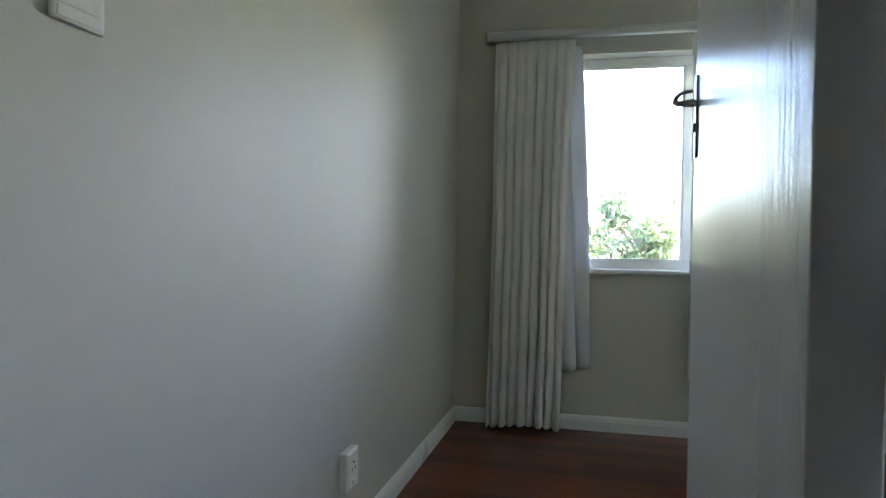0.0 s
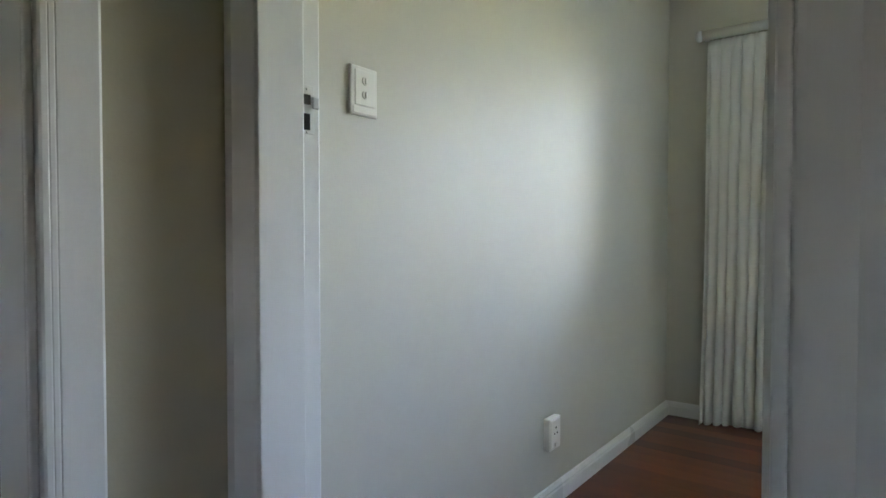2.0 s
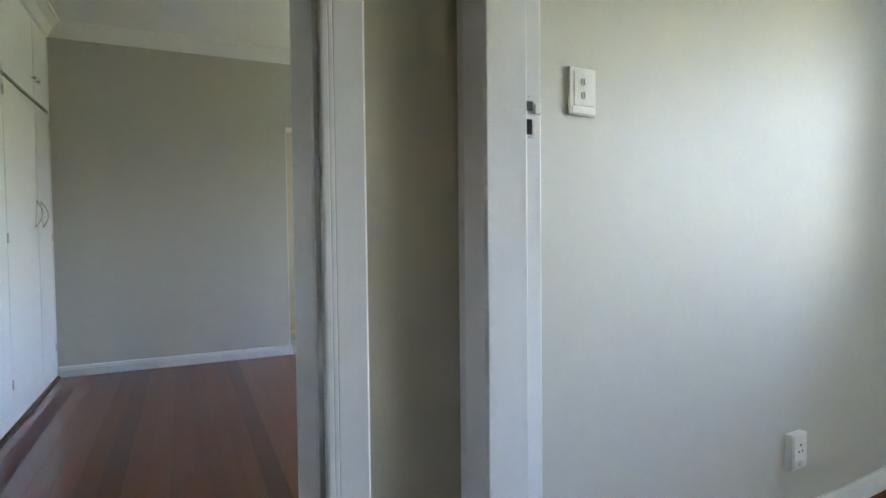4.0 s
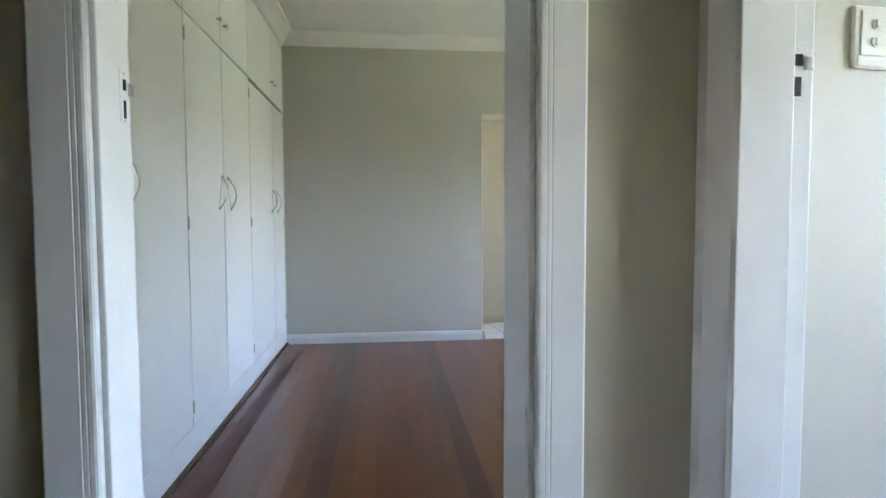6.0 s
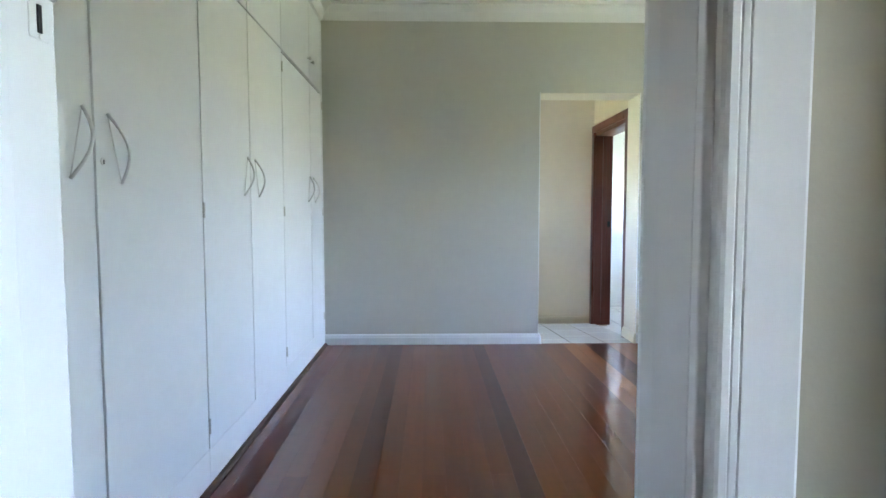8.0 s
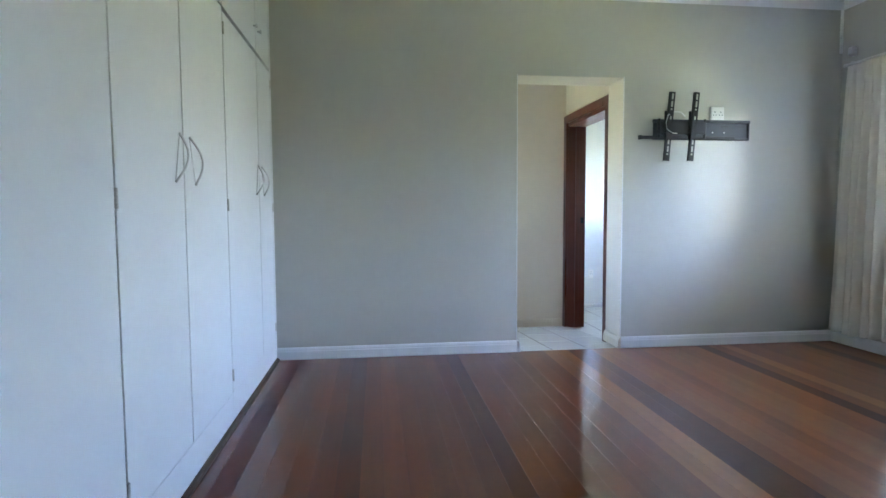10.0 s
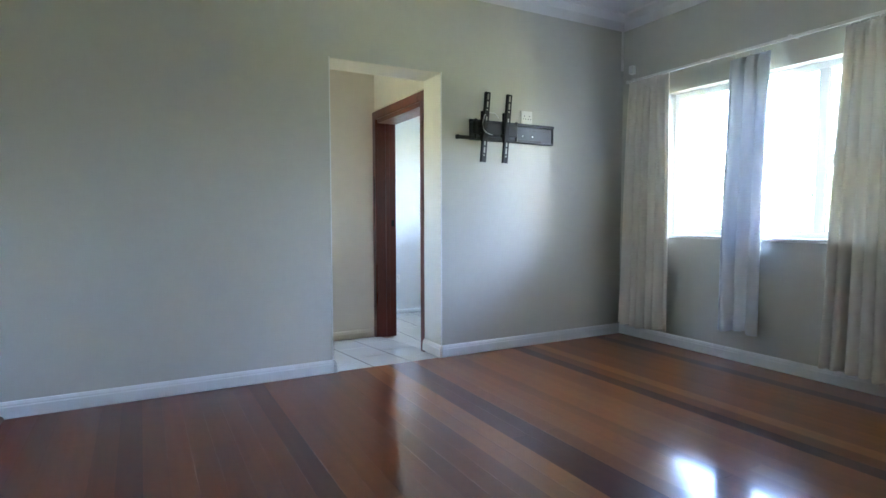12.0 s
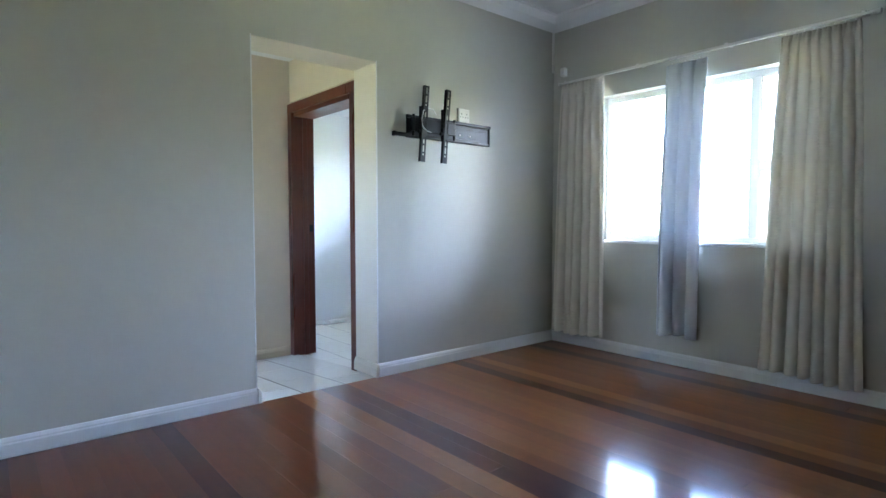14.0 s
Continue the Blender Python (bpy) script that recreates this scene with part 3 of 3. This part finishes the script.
rod = thing("curtain_rod", 0, N, 2.353, "thick white painted curtain pole with a rounded end", "curtain rod")
part("pole", tube([(-0.29, -0.095, 0.0), (2.55, -0.095, 0.0)], 0.028, 20), GLOSSWHITE, rod, "", True)
part("finial", tube([(-0.325, -0.095, 0), (-0.318, -0.095, 0), (-0.305, -0.095, 0), (-0.295, -0.095, 0), (-0.286, -0.095, 0)], [0.012, 0.028, 0.034, 0.033, 0.028], 20), GLOSSWHITE, rod, "", True)
for dx in (-0.27, 0.9, 2.45):
    part("bracket", box((dx - 0.012, -0.09, -0.012), (dx + 0.012, 0.0, 0.012), 0.003), GLOSSWHITE, rod)
lay(rod, FRONT)


# ---------------------------------------------------------------- built-in cupboards
def bow_handle(parent, x, z, away, h=0.19, proj=0.040):
    """A slim bow handle on a thin back bar, whose foot leans away from the joint."""
    y = S + 0.003
    arc = [(x + away * 0.060 * i / 14, y + 0.003 + proj * math.sin(math.pi * i / 14), z + h / 2 - h * i / 14) for i in range(15)]
    ob = part("handle", tube(arc, 0.0046, 8), STEEL, parent, "brushed metal bow handle", True)
    part("back_bar", tube([arc[0], arc[-1]], 0.0022, 6), STEEL, ob)
    return ob


def knob(parent, x, z):
    y = S
    return part("knob", tube([(x, y, z), (x, y + 0.012, z), (x, y + 0.014, z), (x, y + 0.020, z), (x, y + 0.028, z), (x, y + 0.031, z)], [0.006, 0.005, 0.010, 0.014, 0.012, 0.004], 12), STEEL, parent, "small metal knob", True)


def hinge(parent, x, z):
    return part("hinge", tube([(x, S + 0.003, z - 0.030), (x, S + 0.003, z + 0.030)], 0.0055, 8), AGED, parent, "paint-worn butt hinge")


JOINTS = [-0.62, -1.21, -1.915, -2.51, -3.14, -3.93, -4.37]
DB, SPLIT, DT = 0.165, 2.125, CZ - 0.02
GAP = 0.011
for ci in range(3):
    xa, xm, xb = JOINTS[2 * ci], JOINTS[2 * ci + 1], JOINTS[2 * ci + 2]
    e = thing("built_in_cupboard", xm, S, 0, "tall white painted built-in cupboard with two closed doors", "cupboard", "cupboards along the bedroom wall")
    e.location = (0, 0, 0)
    left = EAST if ci == 0 else xa
    right = W if ci == 2 else xb
    part("carcass", box((right, -1.49, 0.0), (left, S - 0.024, 2.838)), SHADOWGAP, e)
    part("bottom_rail", box((right + 0.001, S - 0.02, 0.012), (left - 0.001, S, DB - 0.0008), 0.0015), CABWHITE, e)
    part("top_rail", box((right + 0.001, S - 0.02, DT + GAP), (left - 0.001, S, 2.838), 0.0015), CABWHITE, e)
    if ci == 0:
        part("stile", box((xa + GAP, S - 0.02, DB), (left - 0.001, S, DT), 0.0015), CABWHITE, e)
    if ci == 2:
        part("stile", box((right + 0.001, S - 0.02, DB), (xb - GAP, S, DT), 0.0015), CABWHITE, e)
    for a, c, hx in ((xa, xm, xa), (xm, xb, xb)):
        d = part("door", box((c + GAP / 2, S - 0.022, DB), (a - GAP / 2, S, SPLIT - 0.005 - (0.016 if ci == 2 else 0)), 0.002, 2), CABWHITE, e)
        u = part("upper_door", box((c + GAP / 2, S - 0.022, SPLIT + 0.005), (a - GAP / 2, S, DT), 0.002, 2), CABWHITE, e)
        side = 0.062 if hx > xm else -0.062
        bow_handle(d, xm + side * 0.9, 1.308, 1 if side > 0 else -1)
        knob(u, xm + side * 0.95, 2.27)
        for z in (0.26, 1.14, 2.02):
            hinge(d, hx, z)
        if ci == 0 and a == xm:
            part("lock", tube([(xm - 0.035, S, 1.27), (xm - 0.035, S + 0.003, 1.27)], 0.011, 12), STEEL, d, "round metal cupboard lock")
            part("keyhole", box((xm - 0.037, S + 0.002, 1.262), (xm - 0.033, S + 0.0042, 1.274)), DARK, d)


# ---------------------------------------------------------------- fittings
def light_switch(x, y, z):
    e = thing("light_switch", x, y, z, "white plastic light switch with two round rockers on the wall", "light switch")
    part("surround", box((0, -0.056, -0.075), (0.012, 0.056, 0.075), 0.005, 3), PLASTIC, e)
    part("faceplate", box((0.011, -0.040, -0.045), (0.0155, 0.040, 0.062), 0.002, 2), PLASTIC, e)
    part("lower_strip", box((0.011, -0.048, -0.070), (0.0145, 0.048, -0.049), 0.002, 2), PLASTIC, e)
    for dz in (0.030, -0.012):
        r = part("rocker", tube([(0.0155, 0, dz), (0.0185, 0, dz)], 0.013, 20), PLASTIC, e)
        part("toggle", box((0.018, -0.004, dz - 0.009), (0.023, 0.004, dz + 0.009), 0.002, 2), PLASTIC, r)
    return e


switch = lay(light_switch(R1W, 1.173, 1.535), SIDE)
switch.matrix_basis = switch.matrix_basis @ Matrix.Diagonal((0.9, 0.875, 0.875, 1))


def power_socket(x, y, z, turn=0.0, w=0.11, h=0.15, deep=0.035, name_label="white plastic power socket near the skirting", flat=False):
    e = thing("power_socket", x, y, z, name_label, "power socket")
    part("box", box((0, -w / 2, -h / 2), (deep, w / 2, h / 2), 0.005, 2), PLASTIC, e)
    part("faceplate", box((deep - 0.001, -w / 2 + 0.008, -h / 2 + 0.008), (deep + 0.003, w / 2 - 0.008, h / 2 - 0.008), 0.0015), PLASTIC, e)
    cs = [(-w * 0.22, 0), (w * 0.22, 0)] if flat else [(0, 0.012)]
    for cy, cz in cs:
        for py, pz, r in ((0, 0.014, 0.0045), (-0.012, -0.010, 0.0038), (0.012, -0.010, 0.0038)):
            part("pin_hole", tube([(deep + 0.001, cy + py, cz + pz), (deep + 0.0042, cy + py, cz + pz)], r, 10), DARK, e)
    if not flat:
        part("switch", box((deep + 0.001, -0.012, -0.052), (deep + 0.008, 0.012, -0.036), 0.002, 2), PLASTIC, e)
    return e


lay(power_socket(R1W, 2.240, 0.315, w=0.10, h=0.136, deep=0.030), SIDE)
power_socket(W, 2.735, 1.873, w=0.115, h=0.112, deep=0.02, name_label="white double wall socket above the television bracket", flat=True)
power_socket(-7.05, 2.75, 0.30, w=0.07, h=0.11, deep=0.02, name_label="white socket low on the bathroom wall")

pir = thing("alarm_sensor", W + 0.125, N, 2.36, "small white alarm sensor high in the wall corner", "alarm sensor")
part("base", box((-0.022, -0.012, -0.035), (0.022, 0.0, 0.035), 0.004, 2), PLASTIC, pir)
part("body", box((-0.026, -0.045, -0.032), (0.026, -0.010, 0.040), 0.010, 3), PLASTIC, pir)
part("lens", box((-0.018, -0.050, -0.022), (0.018, -0.043, 0.010), 0.004, 2), PVC, pir)
conduit = thing("wire_trunking", W, N, 2.4, "thin white trunking strip in the wall corner", "trunking")
part("strip", box((0.0, -0.030, -0.02), (0.012, -0.006, 0.325), 0.002), PLASTIC, conduit)


def tv_bracket():
    e = thing("tv_bracket", W, 2.5, 1.75, "black steel swivel television wall bracket with no screen on it", "tv bracket")
    B = BLACK

    def b(n, p, q, bev=0.002, lab="", mat=B, par=None):
        return part(n, box(p, q, bev), mat, par or e, lab)
    rail = b("wall_rail", (0.0, -0.30, -0.085), (0.012, 0.51, 0.072), mat=RAILSTEEL, lab="blue-black steel wall rail")
    b("upper_flange", (0.012, -0.31, 0.050), (0.034, 0.51, 0.072), mat=RAILSTEEL, par=rail)
    b("lower_flange", (0.012, -0.31, -0.085), (0.026, 0.51, -0.068), mat=RAILSTEEL, par=rail)
    b("end_cap", (0.0, 0.500, -0.085), (0.024, 0.512, 0.072), par=rail)
    for y in (0.10, 0.27, 0.40):
        b("slot", (0.011, y, 0.020), (0.0145, y + 0.075, 0.025), 0, "", BLACK, rail)
    for y in (0.20, 0.30):
        part("bolt", tube([(0.012, y, -0.025), (0.017, y, -0.025)], 0.0055, 8), STEEL, rail)
    b("lower_bar", (0.010, -0.42, -0.082), (0.030, 0.38, -0.056))
    b("end_plug", (0.006, -0.425, -0.085), (0.034, -0.405, -0.053))
    arm = b("folding_arm", (0.055, -0.30, -0.045), (0.080, 0.10, 0.050))
    part("pivot", tube([(0.065, 0.10, -0.08), (0.065, 0.10, 0.07)], 0.010, 12), B, arm)
    part("pivot", tube([(0.065, -0.28, -0.08), (0.065, -0.28, 0.07)], 0.010, 12), B, arm)
    b("cross_plate", (0.080, -0.28, -0.050), (0.092, 0.08, 0.045))
    for y in (-0.220, -0.020):
        bm = bmesh.new()
        w, h0, h1 = 0.019, -0.262, 0.268
        add_box(bm, (0.115, y - w, h0), (0.120, y - w + 0.011, h1))
        add_box(bm, (0.115, y + w - 0.011, h0), (0.120, y + w, h1))
        n = 9
        for i in range(n + 1):
            z = h0 + (h1 - h0 - 0.012) * i / n
            add_box(bm, (0.1151, y - w + 0.011, z), (0.1199, y + w - 0.011, z + (0.012 if i % 3 else 0.045) * (1 if i < n else 0.27)))
        add_box(bm, (0.095, y - w - 0.003, h0), (0.120, y - w, h1))
        bmesh.ops.rotate(bm, verts=bm.verts, cent=(0.11, y, 0.0), matrix=Matrix.Rotation(radians(-4.6), 3, "X"))
        up = part("upright", bm, B, e, "slotted black steel upright")
        b("hook_plate", (0.088, y - 0.032, -0.10), (0.112, y - 0.022, 0.125), 0.003, par=up)
        part("tilt_knob", tube([(0.10, y - 0.03, -0.05), (0.10, y - 0.046, -0.05)], 0.012, 10), B, up)
    loop = [(0.02, -0.04, 0.10), (0.06, -0.10, 0.125), (0.09, -0.17, 0.12), (0.125, -0.240, 0.09), (0.135, -0.262, 0.03), (0.13, -0.25, -0.02), (0.115, -0.20, -0.045), (0.10, -0.15, -0.048)]
    part("cable", tube(loop, 0.0035, 8), CABLE, e, "loop of thin white cable", True)
    return e


tv_bracket()

# ---------------------------------------------------------------- outside
GZ = -0.75
gm = bmesh.new()
bmesh.ops.create_grid(gm, x_segments=40, y_segments=40, size=300)
for v in gm.verts:
    v.co.z = GZ
tagged(part("ground", gm, GRASS), "green lawn reaching to the distance", "lawn", kind="structure")


def leaves(centres, count, size, seed, name, mat, parent):
    rng = np.random.default_rng(seed)
    c = np.array([k[:3] for k in centres])
    r = np.array([k[3] for k in centres])
    pick = rng.integers(0, len(c), count)
    d = rng.normal(size=(count, 3))
    d /= np.linalg.norm(d, axis=1)[:, None]
    pos = c[pick] + d * (r[pick] * rng.uniform(0.35, 1.0, count) ** 0.6)[:, None]
    a = rng.normal(size=(count, 3))
    a /= np.linalg.norm(a, axis=1)[:, None]
    b = np.cross(a, rng.normal(size=(count, 3)))
    b /= np.linalg.norm(b, axis=1)[:, None]
    s = size * rng.uniform(0.6, 1.4, count)[:, None]
    v = np.stack([pos - a * s, pos + b * s * 0.45, pos + a * s, pos - b * s * 0.45], 1).reshape(-1, 3)
    f = np.arange(count * 4).reshape(-1, 4)
    me = bpy.data.meshes.new(name)
    me.from_pydata(v.tolist(), [], f.tolist())
    me.materials.append(mat)
    ob = new(name, me)
    ob.parent = parent
    return ob


def tree(x, y, h, spread, seed, label, mat=None, count=5000, low=0.25, size=0.07):
    rng = random.Random(seed)
    e = thing("tree", x, y, GZ, label, "tree", "garden trees")
    bm = bmesh.new()
    lean = rng.uniform(-0.2, 0.2)
    add_tube(bm, [(0, 0, -0.05), (lean * 0.2, 0, h * 0.2), (lean * 0.6, 0.05, h * 0.5), (lean, 0, h * 0.85)], [0.035 * h, 0.026 * h, 0.016 * h, 0.005 * h], 9)
    part("trunk", bm, BARK, e, "", True)
    blobs = []
    for i in range(11):
        a, z = i * 2.4 + rng.uniform(-0.4, 0.4), h * rng.uniform(low, 0.8)
        reach = spread * rng.uniform(0.45, 1.0) * (1.15 - abs(z / h - 0.5))
        tip = (reach * math.cos(a), reach * math.sin(a), min(h * 0.97, z + h * rng.uniform(0.05, 0.2)))
        part("limb", tube([(lean * z / h, 0, z * 0.8), (tip[0] * 0.5, tip[1] * 0.5, (z * 0.8 + tip[2]) / 2 + 0.05), tip], [0.011 * h, 0.007 * h, 0.002 * h], 6), BARK, e)
        for k in range(3):
            f = 0.55 + 0.25 * k
            blobs.append((tip[0] * f + rng.uniform(-0.1, 0.1), tip[1] * f + rng.uniform(-0.1, 0.1), z * 0.8 + (tip[2] - z * 0.8) * f, spread * rng.uniform(0.16, 0.34)))
    blobs.append((lean, 0, h * 0.88, spread * 0.3))
    leaves(blobs, count, size, seed, "crown", mat or LEAF, e)
    return e


tree(0.55, 12.5, 4.0, 1.5, 5, "leafy green garden tree in bright sun", LEAF, 5200)
tree(2.0, 13.0, 3.1, 1.4, 8, "small leafy green garden tree in bright sun", LEAF2, 4200)
tree(-1.2, 12.0, 2.4, 1.2, 9, "small light green garden tree", LEAF2, 4200)
tree(-10.5, 18.5, 3.6, 1.9, 12, "tall leafy tree seen through the bedroom window", LEAF, 7000, 0.1)
tree(-14.5, 21.0, 4.0, 2.0, 17, "tall leafy tree behind the garden", LEAF2, 6500, 0.1)
tree(-6.4, 20.0, 2.4, 1.4, 21, "low leafy garden tree", LEAF, 5000, 0.1)


def far_house(x, y, w, d, h, label):
    e = thing("neighbour_house", x, y, GZ, label, "house")
    part("wall", box((-w / 2, 0, 0), (w / 2, d, h)), OUTWALL, e)
    bm = bmesh.new()
    vs = [bm.verts.new(p) for p in ((-w / 2 - 0.4, -0.4, h), (w / 2 + 0.4, -0.4, h), (w / 2 + 0.4, d + 0.4, h), (-w / 2 - 0.4, d + 0.4, h), (-w / 2 + 1, d / 2, h + 1.3), (w / 2 - 1, d / 2, h + 1.3))]
    for f in ((0, 1, 5, 4), (1, 2, 5), (2, 3, 4, 5), (3, 0, 4), (3, 2, 1, 0)):
        bm.faces.new([vs[i] for i in f])
    part("roof", bm, ROOFM, e)
    for i in range(3):
        xx = -w / 2 + w * (i + 0.5) / 3
        wi = part("window", box((xx - 0.6, -0.03, 0.9), (xx + 0.6, 0.02, 2.0)), PVC, e)
        part("pane", box((xx - 0.5, -0.045, 1.0), (xx + 0.5, -0.031, 1.9)), DARK, wi)
    return e


far_house(6.5, 34, 9, 7, 2.4, "white walled neighbouring house beyond the garden")

# ---------------------------------------------------------------- floors in pieces
slab("floor_bedroom", (-4.70, -1.65, -0.16), (-0.40, N, -0.024), UNDER, "varnished timber board floor of the bedroom", "floor")
slab("floor_room", (-0.40, HALLN - 0.02, -0.16), (2.9, 4.75, -0.03), UNDER, "varnished timber board floor of the small room", "floor")
slab("floor_hall", (-0.40, -2.6, -0.16), (5.5, HALLN - 0.02, -0.024), UNDER, "varnished timber board floor of the hall", "floor")
BW = 0.0985
DARKS = {6, 13, 23, 24, 34, 43}
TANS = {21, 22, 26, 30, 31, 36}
board_cache = {}


def board_mesh(length, mat):
    key = (round(length, 3), mat.name)
    if key not in board_cache:
        bm = box((0, 0.0001, -0.022), (length, BW - 0.0001, 0.0), 0.0002)
        me = mesh_from("board", bm, mat)
        me.materials.append(UNDER)
        for p in me.polygons:
            p.material_index = 0 if p.normal.z > 0.5 else 1
        board_cache[key] = me
    return board_cache[key]


def boards(parent_name, x0, x1, y0, y1, seed, special=True, start=0, askew=None):
    rng = random.Random(seed)
    par = bpy.data.objects[parent_name]
    n = int(math.ceil((y1 - y0) / BW))
    full = x1
    for i in range(n):
        x1 = full if y0 + i * BW < HALLN - BW or not special else -0.6
        cuts = [x0, x1]
        if rng.random() < 0.3:
            cuts.insert(1, round(x0 + (x1 - x0) * rng.choice((0.25, 0.4, 0.6, 0.7)), 2))
        for a, b in zip(cuts, cuts[1:]):
            k = i + start
            r = rng.random()
            mat = WOOD
            if special:
                mat = WOOD_WORN if k == 1 else WOOD_DARK if k in DARKS else WOOD_TAN if k in TANS else WOOD_SHEEN if k > 23 else WOOD
            elif r < 0.15:
                mat = WOOD_DARK
            ob = new("board", board_mesh(b - a - 0.001, mat))
            ob.matrix_basis = (askew or Matrix()) @ Matrix.Translation((a, y0 + i * BW, 0.0001 * rng.uniform(-1, 1))) @ pose(0, 0, 0, rng.uniform(-0.08, 0.08), 0, 0)
            ob.parent = par


bead_profile = [(0, 0), (0.022, 0), (0.021, 0.008), (0.016, 0.015), (0.008, 0.019), (0, 0.020)]
tagged(part("floor_bead", extrude_profile(bead_profile, (W, S, 0.001), (EAST, S, 0.001), (0, 1, 0)), BEADWOOD), "brown wooden quarter-round bead along the cupboard foot", "trim", kind="structure")
boards("floor_bedroom", W, -0.405, S - 0.02, N, 4)
boards("floor_room", R1W - 0.08, 2.85, R1S - 0.45, N + 0.02, 6, False, askew=Matrix.Translation((CORNER.x, CORNER.y, -0.005)) @ pose(0, 0, 0, 0, 0, 6.5) @ Matrix.Translation((-R1W, -N, 0)))
boards("floor_hall", -0.404, 5.4, -2.45, R1S - 0.12, 7, False)


def tiles(name, x0, x1, y0, y1, label, slope, zoff, tx=0.42, ty=0.30, seed=2):
    bm = box((x0, y0, -0.13), (x1, y1, -0.0015))
    base = tagged(part(name, bm, GROUT), label, "floor", kind="structure")
    rng = random.Random(seed)
    me = mesh_from("tile", box((0.0045, 0.0045, -0.008), (tx - 0.0045, ty - 0.0045, 0.0), 0.0012), TILE)
    half = mesh_from("tile", box((0.0045, 0.0045, -0.008), (tx / 2 - 0.0045, ty - 0.0045, 0.0), 0.0012), TILE)
    j, y = 0, y0
    while y < y1 - 0.05:
        x = x1 - (j % 2) * tx * 0.5
        if j % 2:
            ob = new("tile", half)
            ob.parent = base
            ob.location = (x1 - tx / 2, y, 0)
        while x > x0 + 0.05:
            ob = new("tile", me)
            ob.parent = base
            ob.location = (x - tx, y, 0.0004 * rng.uniform(-1, 1))
            x -= tx
        y += ty
        j += 1
    base.matrix_basis = Matrix.Translation((x1, 0, zoff)) @ pose(0, 0, 0, 0, -slope, 0) @ Matrix.Translation((-x1, 0, 0))
    return base


tiles("floor_lobby", LOB - 0.1, W, 0.2, 2.0, "white glazed tile floor of the lobby with dark joints", 4.3, 0.0)
tiles("floor_bathroom", -7.05, -4.70, 2.02, N, "white glazed tile floor of the bathroom with dark joints", 0.0, -0.135, seed=5)
